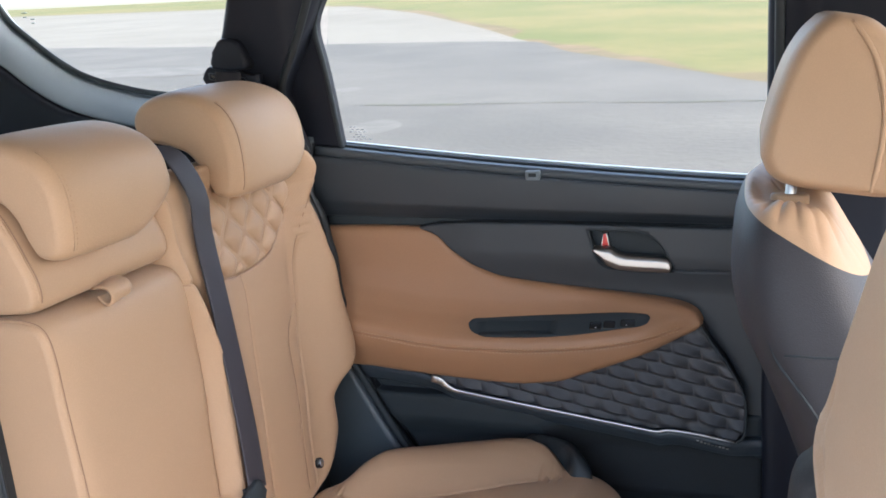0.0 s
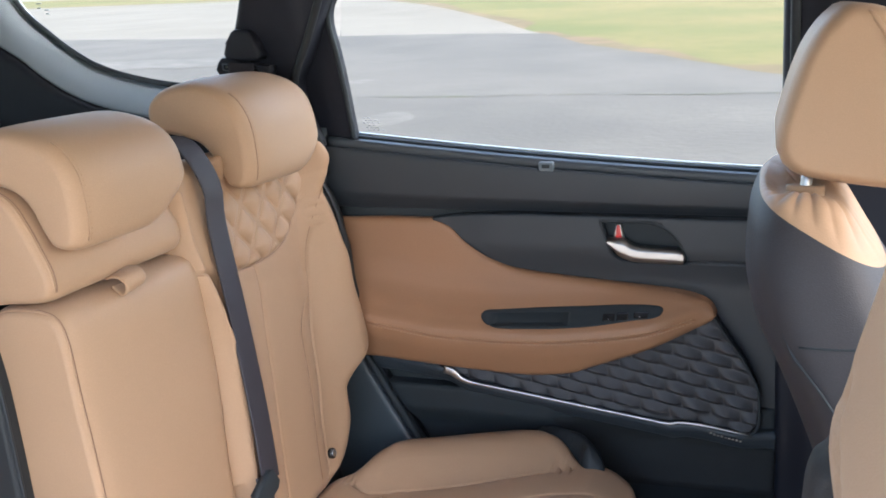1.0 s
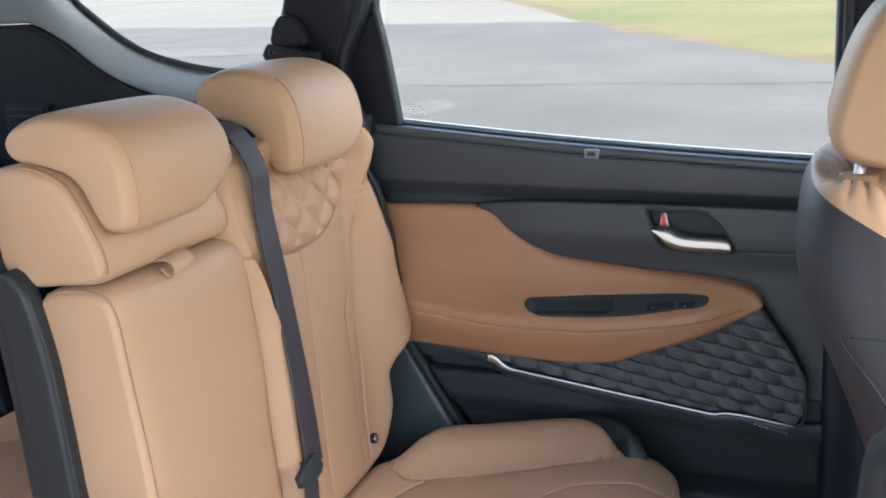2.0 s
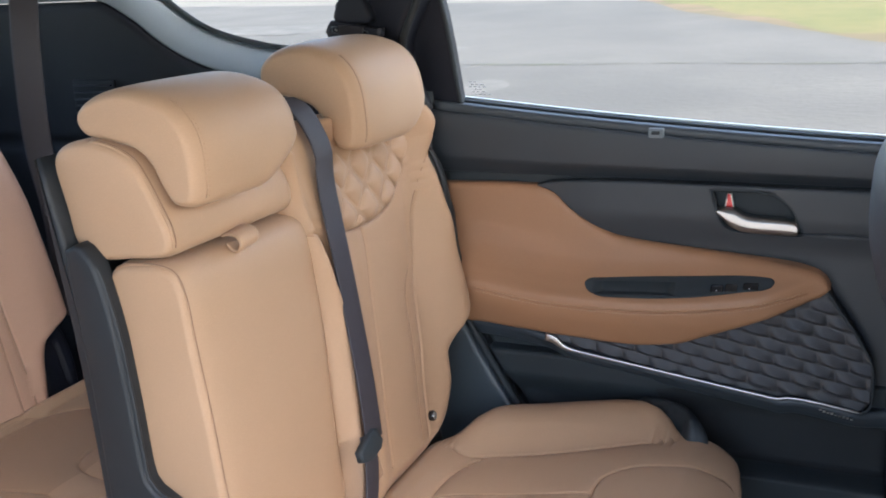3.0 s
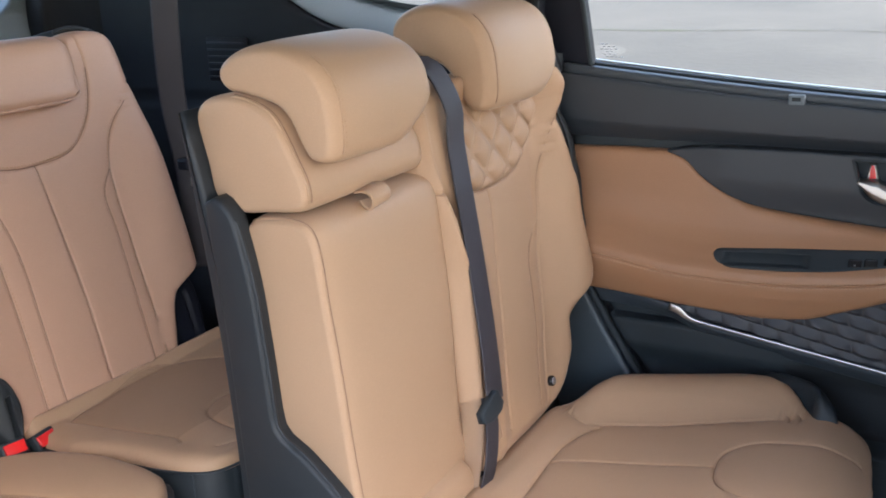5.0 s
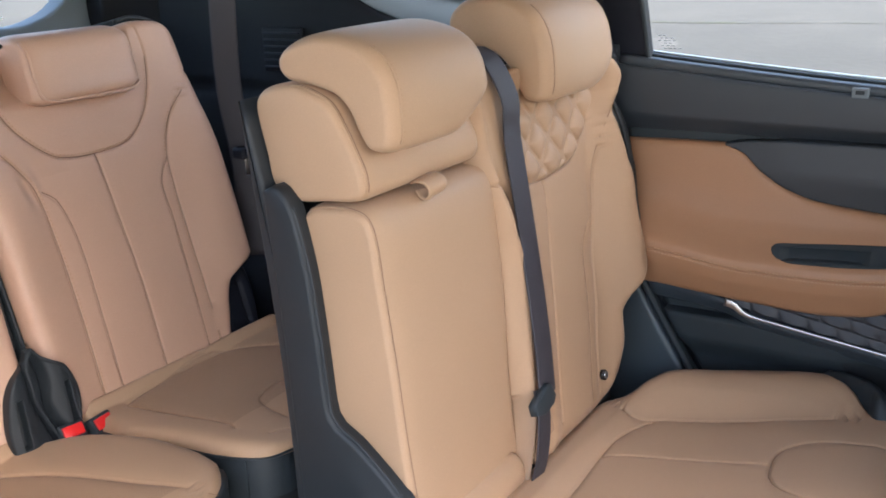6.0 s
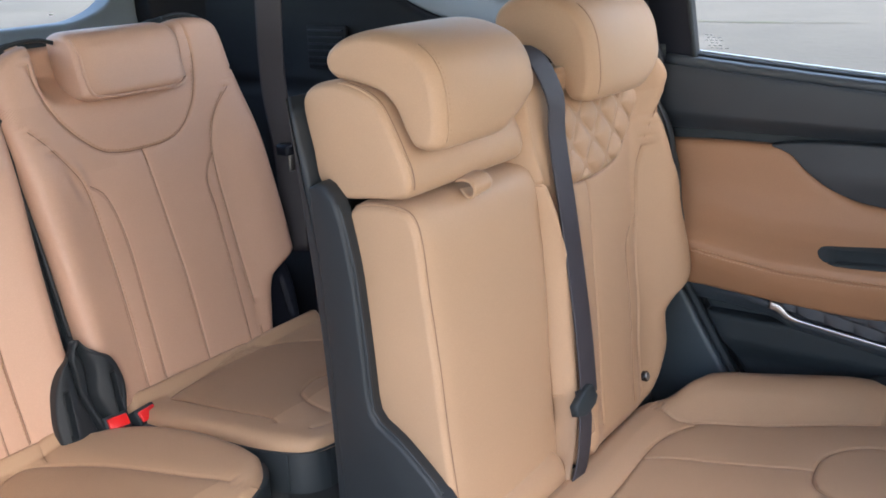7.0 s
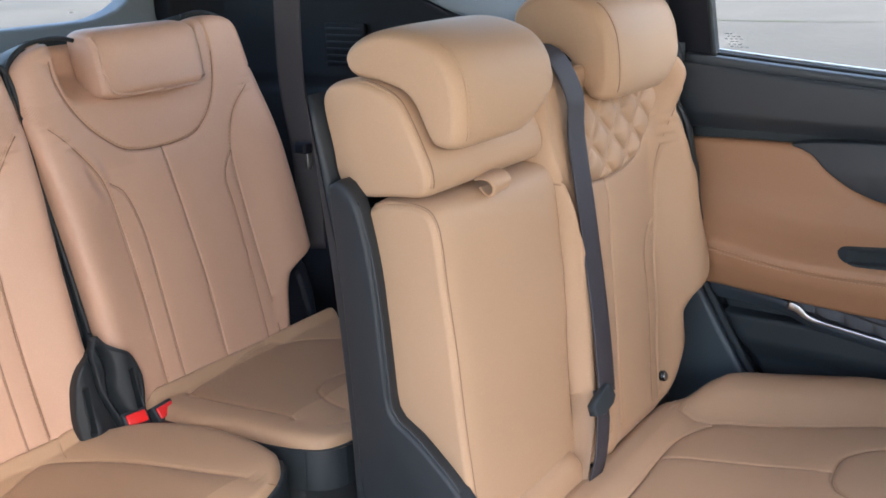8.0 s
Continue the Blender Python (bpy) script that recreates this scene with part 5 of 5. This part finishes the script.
regrade(third_back, LEATHER_REAR_LIT_PERF, lambda c: (c[:, 1] > lb_y(c[:, 2]) + 0.003) & (c[:, 1] < yk_y(c[:, 2]) - 0.003) & (c[:, 2] > 0.975) & (c[:, 2] < 1.09) & (c[:, 1] < 0.86))
for rim in ([(0.687, 0.74), (0.680, 0.90), (0.670, 1.04), (0.667, 1.10), (0.671, 1.142), (0.690, 1.167), (0.722, 1.181), (0.760, 1.185), (0.782, 1.183), (0.797, 1.178)], [(1.02, 1.189), (1.06, 1.187), (1.085, 1.180), (1.102, 1.164), (1.115, 1.135)]):
    q = spline(rim, 0.008)
    sweep("edge_trim", SHELL, third, TB.at(q[:, 0], q[:, 1], -0.016 + 0 * q[:, 0]), 0.0075, 0.007, (1, 0.2, 0.3), sides=10)
pad("back_shell", PLASTIC_BLACK, third, TB, 0.55, 1.192, lambda b: t_lo(b) - 0.003, lambda b: t_hi(b) + 0.003, lambda A, B: -0.022 - 0.042 * smooth(A, 0.715, 0.76) * smooth(A, 1.08, 1.03) * smooth(B, 1.04, 1.09), r=0.008, back=0.10, na=16, nb=60, label="charcoal plastic back shell")
third_head = block("headrest", LEATHER_REAR_LIT, third, [(-1.573, 1.178), (-1.548, 1.190), (-1.514, 1.186), (-1.496, 1.168), (-1.488, 1.130), (-1.481, 1.095), (-1.494, 1.082), (-1.526, 1.085), (-1.561, 1.11)], 0.800, 1.012, 0.030, 0.030, i0=0.012, i1=0.012, bulge=
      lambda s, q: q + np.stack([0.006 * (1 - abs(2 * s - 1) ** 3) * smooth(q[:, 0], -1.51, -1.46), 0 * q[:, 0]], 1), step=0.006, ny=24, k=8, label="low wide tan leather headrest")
sweep("piping", LEATHER_REAR_LIT, third_head, spline([(-1.510, 0.806, 1.180), (-1.492, 0.805, 1.160), (-1.484, 0.805, 1.125), (-1.479, 0.812, 1.096), (-1.475, 0.835, 1.089), (-1.472, 0.905, 1.088), (-1.475, 0.98, 1.089), (-1.483, 1.004, 1.098)], 0.006), 0.005, 0.005, (0, 1, 0), sides=8)
for o in third.children_recursive:
    if o.name.startswith(("backrest", "edge_trim", "back_shell", "seam_line", "stitching")):
        for v in o.data.vertices:
            v.co.z += 0.014 * float(smooth(v.co.y, 0.97, 1.06) * smooth(v.co.z, 1.04, 1.16))
# cushion
tp = [(0.811, -1.383), (0.855, -1.388), (0.899, -1.393), (1.006, -1.401), (1.073, -1.372), (1.122, -1.297), (1.13, -1.20)]
tp2 = [(0.811, -1.383), (0.802, -1.374), (0.806, -1.355), (0.811, -1.30), (0.815, -1.248), (0.825, -1.183), (0.826, -1.165), (0.819, -1.152)]
tp3 = [(0.890, -1.110), (0.900, -1.16), (0.923, -1.195), (0.972, -1.207), (1.011, -1.190), (1.06, -1.15)]
def tc_base(A, B):
    return 0.606 + 0.006 * smooth(B, -1.35, -1.20) - 0.008 * smooth(B, -1.12, -1.04) + 0.017 * smooth(B, -1.390, -1.407) - 0.030 * smooth(B, -1.407, -1.420)
def tc_n(A, B):
    h = tc_base(A, B)
    for ln, d in ((tp, 0.7), (tp2, 0.6), (tp3, 0.8)):
        h = h + seam(A, B, ln, 0.003 * d, 0.0032, 0.006 * d, 0.02)
    h = h + seam(A, B, [(1.006, -1.401), (1.03, -1.43), (1.04, -1.47)], 0.002, 0.003, 0.003, 0.015)
    h = h + seam(A, B, [(0.835, -1.095), (0.86, -1.085), (0.90, -1.06)], 0.002, 0.003, 0.002, 0.015)
    return h - 0.045 * smooth(A, 0.757, 0.715) * smooth(B, -1.30, -1.34)
ns1 = [(0.40, -1.34), (0.455, -1.358), (0.526, -1.387), (0.552, -1.378), (0.569, -1.355), (0.596, -1.299), (0.622, -1.207), (0.641, -1.146), (0.663, -1.091), (0.678, -1.05)]
ns2 = [(0.598, -1.45), (0.585, -1.42), (0.570, -1.375)]
def nc_n(A, B):
    return tc_base(A, B) + seam(A, B, ns1, 0.0024, 0.0032, 0.005, 0.02) + seam(A, B, ns2, 0.002, 0.003, 0.003, 0.015) - 0.004 * smooth(A, 0.62, 0.56)
tc_lo = curve([(-1.49, 0.722), (-1.36, 0.724), (-1.343, 0.728), (-1.278, 0.745), (-1.218, 0.760), (-1.153, 0.768), (-1.099, 0.784), (-1.072, 0.802), (-1.060, 0.830), (-1.056, 0.86)])
tc_hi = curve([(-1.49, 1.215), (-1.30, 1.19), (-1.16, 1.16), (-1.11, 1.135), (-1.08, 1.11), (-1.056, 1.06)])
cush3 = thing("rear_cushion", "tan leather third-row seat cushion with charcoal skirt", "seat cushion", "third row cushions")
for ln in (tp, tp2, tp3):
    seam_thread_shade(cush3, SEAM, SEATP, ln, tc_n, 0.0014)
rear_pad = pad("seat_pad", LEATHER, cush3, SEATP, -1.49, -1.056, tc_lo, tc_hi, tc_n, r=0.018, back=-0.588, na=130, nb=200)
pad("skirt", SKIRT, cush3, SEATP, -1.48, -1.060, lambda b: tc_lo(b) + 0.002, lambda b: tc_hi(b) - 0.002, lambda A, B: 0.589 + 0 * A, r=0.006, back=-0.52, na=24, nb=40, label="charcoal leather skirt below the cushion")
left_edge, back_edge = curve([(-1.41, 0.815), (-1.383, 0.805), (-1.355, 0.806), (-1.248, 0.815), (-1.183, 0.825), (-1.13, 0.83)]), curve([(0.80, -1.380), (0.899, -1.393), (1.006, -1.401), (1.073, -1.372), (1.122, -1.297)])
regrade(rear_pad, LEATHER_PERF_SEAT, lambda c: (c[:, 1] > left_edge(c[:, 0])) & (c[:, 0] > back_edge(c[:, 1])) & (c[:, 0] < -1.165) & (c[:, 2] > 0.59))
q = spline([(float(tc_lo(b)) - 0.001, b) for b in (-1.34, -1.278, -1.218, -1.153, -1.099, -1.072, -1.060)] + [(0.87, -1.0545), (0.95, -1.0540), (1.03, -1.0545)], 0.01)
sweep("skirt_piping", SKIRT, cush3, SEATP.at(q[:, 0], q[:, 1], 0.5885 + 0 * q[:, 0]), 0.0042, 0.0042, (0, 0, 1), sides=8)
sweep("skirt_seam", PLASTIC_BLACK, cush3, [(-1.100, 0.7825, 0.585), (-1.100, 0.7825, 0.525)], 0.003, 0.003, (1, 0, 0), sides=6)
box("base", CARPET, cush3, -1.46, -1.13, 0.80, 1.12, 0.282, 0.53, 0.01)
# the second seat of the row is the first one mirrored in the car's middle; built by its own copy
def mirrored(ob, twice):
    c = copy_thing(ob, Matrix.Identity(4))
    for o in (c, *c.children_recursive):
        if o.type == "MESH":
            me = o.data.copy()
            skew = Matrix(((1, 0, 0, 0), (0, -1, -0.04, twice + 0.046), (0, 0, 1, 0), (0, 0, 0, 1)))
            me.transform(skew)
            me.flip_normals()
            o.data = me
    return c
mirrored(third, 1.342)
cush4 = tagged(thing("rear_cushion", "tan leather third-row seat cushion with charcoal skirt", "seat cushion", "third row cushions"))
nc_hi = curve([(-1.49, 0.632), (-1.45, 0.638), (-1.405, 0.650), (-1.385, 0.664), (-1.368, 0.692), (-1.350, 0.711), (-1.293, 0.735), (-1.214, 0.746), (-1.165, 0.746), (-1.112, 0.738), (-1.087, 0.720), (-1.068, 0.695), (-1.052, 0.655), (-1.042, 0.61)])
for ln in (ns1, ns2):
    seam_thread_shade(cush4, SEAM, SEATP, ln, nc_n, 0.0013)
near_pad = pad("seat_pad", LEATHER, cush4, SEATP, -1.49, -1.042, 0.21, nc_hi, nc_n, r=0.018, back=-0.588, na=130, nb=200)
near_edge, near_back = curve([(-1.39, 0.53), (-1.355, 0.569), (-1.299, 0.596), (-1.207, 0.622), (-1.146, 0.641), (-1.091, 0.663)]), curve([(0.40, -1.34), (0.455, -1.358), (0.526, -1.387), (0.60, -1.387)])
regrade(near_pad, LEATHER_PERF_SEAT, lambda c: (c[:, 1] < near_edge(c[:, 0])) & (c[:, 0] > near_back(c[:, 1])) & (c[:, 0] < -1.10))
pad("skirt", SKIRT, cush4, SEATP, -1.48, -1.036, 0.215, lambda b: nc_hi(b) + 0.002 + 0.010 * smooth(b, -1.14, -1.10), lambda A, B: 0.589 + 0 * A, r=0.006, back=-0.52, na=24, nb=40, label="charcoal leather skirt below the cushion")

box("base", CARPET, cush4, -1.46, -1.13, 0.28, 0.62, 0.282, 0.53, 0.01)

# ---- front seat on the far side ----
front = thing("front_seat", "front car seat with charcoal back and tan quilted shoulders", "car seat")
def cut_off(ob, name, mat, co, no, label=""):
    """Parts a mesh along a plane: what lies on the side of no becomes a part of its own."""
    bm = bmesh.new()
    bm.from_mesh(ob.data)
    bmesh.ops.bisect_plane(bm, geom=bm.verts[:] + bm.edges[:] + bm.faces[:], plane_co=co, plane_no=no)
    co, no = Vector(co), Vector(no)
    keep = bm.copy()
    bmesh.ops.delete(bm, geom=[f for f in bm.faces if (f.calc_center_median() - co).dot(no) > 0], context="FACES")
    bmesh.ops.delete(keep, geom=[f for f in keep.faces if (f.calc_center_median() - co).dot(no) <= 0], context="FACES")
    bm.to_mesh(ob.data)
    bm.free()
    me = bpy.data.meshes.new(name)
    keep.to_mesh(me)
    keep.free()
    me.materials.append(mat)
    me.shade_smooth()
    ob.data.shade_smooth()
    up = new(name, me)
    up.parent = ob.parent
    if label:
        tagged(up, label)
    return up
f_rear = curve([(0.45, 0.12), (0.55, 0.08), (0.70, 0.025), (0.82, -0.018), (0.905, -0.054), (0.96, -0.080), (1.016, -0.090), (1.060, -0.088), (1.09, -0.080), (1.108, -0.066), (1.118, -0.045)])
f_front = curve([(0.45, 0.27), (0.62, 0.22), (0.80, 0.16), (0.95, 0.110), (1.02, 0.068), (1.055, 0.048), (1.08, 0.034), (1.108, 0.012), (1.118, -0.010)])
f_half = curve([(0.45, 0.20), (0.65, 0.235), (0.85, 0.240), (0.98, 0.225), (1.05, 0.200), (1.09, 0.172), (1.108, 0.15), (1.118, 0.12)])
def f_ring(z, n=200, e=3.2, k=1.0):
    x0, x1, w = float(f_rear(z)), float(f_front(z)), float(f_half(z))
    out = []
    for i in range(n):
        a = 2 * math.pi * i / n
        c, s = math.cos(a), math.sin(a)
        u = math.copysign(abs(c) ** (2 / e), c)
        v = math.copysign(abs(s) ** (2 / e), s)
        out.append(((x0 + x1) / 2 + (x1 - x0) / 2 * u * k, 1.165 + w * v * k, z))
    return out
def loft(name, mat, parent, rings, label=""):
    n = len(rings[0])
    verts = [v for r in rings for v in r]
    faces = [(i * n + j, i * n + (j + 1) % n, (i + 1) * n + (j + 1) % n, (i + 1) * n + j) for i in range(len(rings) - 1) for j in range(n)]
    faces += [tuple(range(n)), tuple((len(rings) - 1) * n + j for j in range(n))]
    return mesh(name, verts, faces, mat, parent, label)
shell_f = loft("back_shell", DARK_LEATHER, front, [f_ring(z) for z in list(np.linspace(0.45, 1.06, 40)) + [1.066, 1.072, 1.078, 1.084, 1.09, 1.095, 1.10, 1.104, 1.108, 1.112, 1.115, 1.118]] + [f_ring(1.118, k=k) for k in np.linspace(0.97, 0.04, 26)], "charcoal leather back shell")
shoulder = cut_off(shell_f, "shoulder_pad", LEATHER, (-0.067, 0.98, 1.092), (0.54, 0.0, 1.0), "tan leather shoulder with pleats")
# the shoulder is dished under the headrest and drawn into soft pleats that run out to its rim
for v in shoulder.data.vertices:
    d = v.co.z - 1.092 + 0.54 * (v.co.x + 0.067)
    f = float(smooth(d, 0.0, 0.030))
    px, py = v.co.x + 0.020, v.co.y - 1.13
    r = math.hypot(px, 0.6 * py)
    pleat = abs(math.sin(12.5 * math.atan2(0.6 * py, px) + 0.7 * math.sin(3 * math.atan2(py, px)))) ** 0.6
    v.co.z -= f * (0.030 * math.exp(-(px / 0.075) ** 2 - (py / 0.13) ** 2) - 0.0040 * pleat * float(smooth(r, 0.022, 0.05)))
sweep("panel_seam", PLASTIC_BLACK, shell_f, spline([(-0.0485, 0.958, 0.972), (-0.036, 0.9485, 0.943), (-0.021, 0.9405, 0.924), (-0.003, 0.9335, 0.902), (0.012, 0.930, 0.88)], 0.008), 0.004, 0.003, (0.5, 0.3, 0.8), sides=6)
sweep("panel_seam", PLASTIC_BLACK, shell_f, spline([(-0.029, 0.9415, 0.952), (-0.011, 0.9365, 0.954), (0.006, 0.9355, 0.954), (0.026, 0.9355, 0.955), (0.06, 0.937, 0.955)], 0.008), 0.003, 0.003, (0, 0, 1), sides=6)
fh = [(-0.060, 1.160), (-0.056, 1.140), (-0.047, 1.126), (-0.025, 1.115), (0.036, 1.106), (0.085, 1.104), (0.100, 1.125), (0.100, 1.200), (0.085, 1.265), (0.055, 1.300), (0.014, 1.309), (-0.003, 1.300), (-0.020, 1.281), (-0.036, 1.251), (-0.050, 1.207)]
front_head = block("headrest", LEATHER, front, fh, 1.045, 1.29, 0.035, 0.035, i0=0.016, i1=0.016, step=0.007, ny=20, k=8, label="tall tan leather headrest")
sweep("piping", LEATHER, front_head, spline([(0.030, 1.052, 1.300), (0.037, 1.0455, 1.292), (0.049, 1.0445, 1.274), (0.057, 1.0445, 1.256), (0.064, 1.0445, 1.232), (0.068, 1.0445, 1.201), (0.067, 1.0445, 1.170), (0.063, 1.0445, 1.139), (0.058, 1.0475, 1.113)], 0.006), 0.006, 0.004, (1, 0, 0), sides=8)
for y in (1.10, 1.235):
    sweep("headrest_post", CHROME, front, [(-0.027, y, 1.05), (-0.025, y, 1.09), (-0.018, y, 1.15)], 0.013, 0.013, (0, 1, 0), sides=14)
    slab("post_guide", LEATHER, front, [tuple(q) for q in spline([(-0.046, y), (-0.040, y + 0.010), (-0.024, y + 0.0135), (-0.008, y + 0.010), (-0.002, y), (-0.008, y - 0.010), (-0.024, y - 0.0135), (-0.040, y - 0.010)], 0.003, True)], -0.02, 0.003, Plane((0, 0, 1.098), (1, 0, 0), (0, 1, 0), (0, 0, 1)), "", 0.003)


# ---- near seat of the second row, tipped forward for access ----
near = thing("tipped_seat", "tan leather rear seat tipped forward for access", "car seat", "second row seats")
def tipped_fold(s, q):
    """A soft crease that runs slantwise over the shoulder of the seat back."""
    q = q.copy()
    line = np.interp(q[:, 1], [1.02, 1.045, 1.06, 1.075], [0.25, 0.45, 0.66, 0.88])
    q[:, 0] += 0.007 * np.exp(-((s - line) / 0.045) ** 2) * smooth(q[:, 1], 1.11, 1.08) * smooth(q[:, 0], 0.06, 0.02)
    return q
block("backrest", LEATHER, near, [(0.035, 1.235), (0.008, 1.197), (-0.0085, 1.138), (-0.0185, 1.099), (-0.0255, 1.072), (-0.0275, 1.048), (-0.0225, 1.017), (-0.010, 0.972), (0.012, 0.85), (0.03, 0.62), (0.05, 0.50), (0.25, 0.50), (0.22, 0.95), (0.17, 1.18), (0.10, 1.245)], 0.20, 0.515, 0.03, 0.040, tipped_fold, i0=0.015, i1=0.020, step=0.005, ny=40, k=12, label="tan leather seat back seen from its side")
block("back_shell", SEATBACK, near, [(0.005, 1.062), (-0.012, 1.060), (-0.028, 1.046), (-0.041, 1.005), (-0.035, 0.80), (-0.01, 0.58), (0.06, 0.50), (0.10, 0.60), (0.06, 0.90), (0.03, 1.05)], 0.462, 0.520, 0.02, 0.03, i0=0.01, i1=0.016, step=0.006, ny=8, k=8, label="charcoal back shell")
box("base", PLASTIC_BLACK, near, 0.0, 0.26, 0.22, 0.50, 0.28, 0.52, 0.02)

# ---- third row: belt, hinge cover, buckles ----
belt3 = thing("third_row_belt", "charcoal seat belt hanging beside the third-row seat", "seat belt", "seat belts")
sweep("webbing", WEBBING, belt3, spline([(-1.512, 1.285, 1.50), (-1.513, 1.26, 1.30), (-1.514, 1.25, 1.20), (-1.518, 1.25, 1.05), (-1.500, 1.25, 0.93), (-1.49, 1.245, 0.85), (-1.48, 1.235, 0.72)], 0.02), 0.050, 0.003, (0.85, 0.5, 0.0))
tongue3 = box("belt_tongue", PILLAR_TRIM, belt3, -1.503, -1.472, 1.224, 1.248, 0.915, 0.938, 0.006)
box("tongue_blade", SATIN, tongue3, -1.478, -1.474, 1.232, 1.244, 0.885, 0.918, 0.001, "bright steel belt blade")
HP = lean((-1.415 + 0.66 * 0.21, 0, 0), 0.21)
hinge = thing("hinge_cover", "black two-lobed hinge cover between the third-row seats", "hinge cover")
def slot(A, B, ya, yb_, z0, z1):
    c = ya + (yb_ - ya) * (B - z0) / (z1 - z0)
    return smooth(np.abs(A - c), 0.006, 0.0035) * smooth(B, z0 - 0.003, z0 + 0.003) * smooth(B, z1 + 0.003, z1 - 0.003)
hinge_lo = curve([(0.575, 0.606), (0.623, 0.605), (0.672, 0.614), (0.688, 0.620), (0.708, 0.634), (0.719, 0.650), (0.727, 0.662), (0.742, 0.669)])
hinge_hi = curve([(0.575, 0.712), (0.614, 0.722), (0.634, 0.730), (0.656, 0.734), (0.682, 0.728), (0.702, 0.716), (0.715, 0.698), (0.727, 0.685), (0.742, 0.677)])
groove_a = spline([(0.658, 0.722), (0.654, 0.713), (0.655, 0.691), (0.654, 0.664), (0.661, 0.639), (0.670, 0.611), (0.676, 0.58)], 0.004)
groove_b = spline([(0.676, 0.722), (0.681, 0.70), (0.681, 0.68), (0.676, 0.656), (0.681, 0.627), (0.689, 0.605), (0.696, 0.58)], 0.004)
def hinge_n(A, B):
    left, right = np.exp(-((A - 0.632) / 0.026) ** 2), np.exp(-((A - 0.708) / 0.026) ** 2)
    h = 0.014 + 0.012 * left + 0.014 * right
    h = h - 0.010 * np.exp(-(away(A, B, groove_a) / 0.0034) ** 2) - 0.012 * np.exp(-(away(A, B, groove_b) / 0.0055) ** 2)
    return h - 0.014 * slot(A, B, 0.6245, 0.6295, 0.605, 0.674) - 0.014 * slot(A, B, 0.7095, 0.7120, 0.606, 0.675) + 0.002 * smooth(hinge_hi(B) - A, 0.010, 0.006)
ga, gb = [curve([(z, y) for y, z in g[::-4]]) for g in (groove_a, groove_b)]
for nm, lo, hi in (("left_lobe", hinge_lo, lambda b: np.maximum(np.minimum(ga(b), hinge_hi(b) - 0.006), hinge_lo(b) + 0.002)),
                   ("rib", lambda b: np.maximum(ga(b), hinge_lo(b) + 0.002), lambda b: np.maximum(np.minimum(gb(b), hinge_hi(b) - 0.002), hinge_lo(b) + 0.004)),
                   ("right_lobe", lambda b: np.minimum(gb(b), hinge_hi(b) - 0.002), hinge_hi)):
    pad(nm, SHELL, hinge, HP, 0.575, 0.740, lo, hi, hinge_n, r=0.004, back=-0.004, na=60, nb=110, rb=0.004)
far_hinge = thing("side_hinge_cover", "black hinge cover beside the third-row seat", "hinge cover")
pad("cover", PILLAR_TRIM, far_hinge, HP, 0.585, 0.745, 1.115, curve([(0.585, 1.190), (0.66, 1.198), (0.70, 1.195), (0.745, 1.175)]), lambda A, B: -0.036 - 0.008 * slot(A, B, 1.168, 1.162, 0.62, 0.70), r=0.012, back=0.09, na=24, nb=30)
def buckle(x, y, z, turn, lean_):
    b = thing("belt_buckle", "black seat belt buckle with red release button", "belt buckle", "third row buckles")
    body = box("housing", PLASTIC_BLACK, b, -0.040, 0.021, -0.021, 0.021, -0.013, 0.0155, 0.004)
    box("release_button", RED, body, 0.0155, 0.0245, -0.0165, 0.0165, -0.008, 0.0105, 0.002, "bright red release button")
    b.matrix_world = pose(x, y, z, 0, lean_, turn)
    return b
buckle(-1.389, 0.699, 0.596, -10, -32)
buckle(-1.386, 0.747, 0.588, 8, -32)
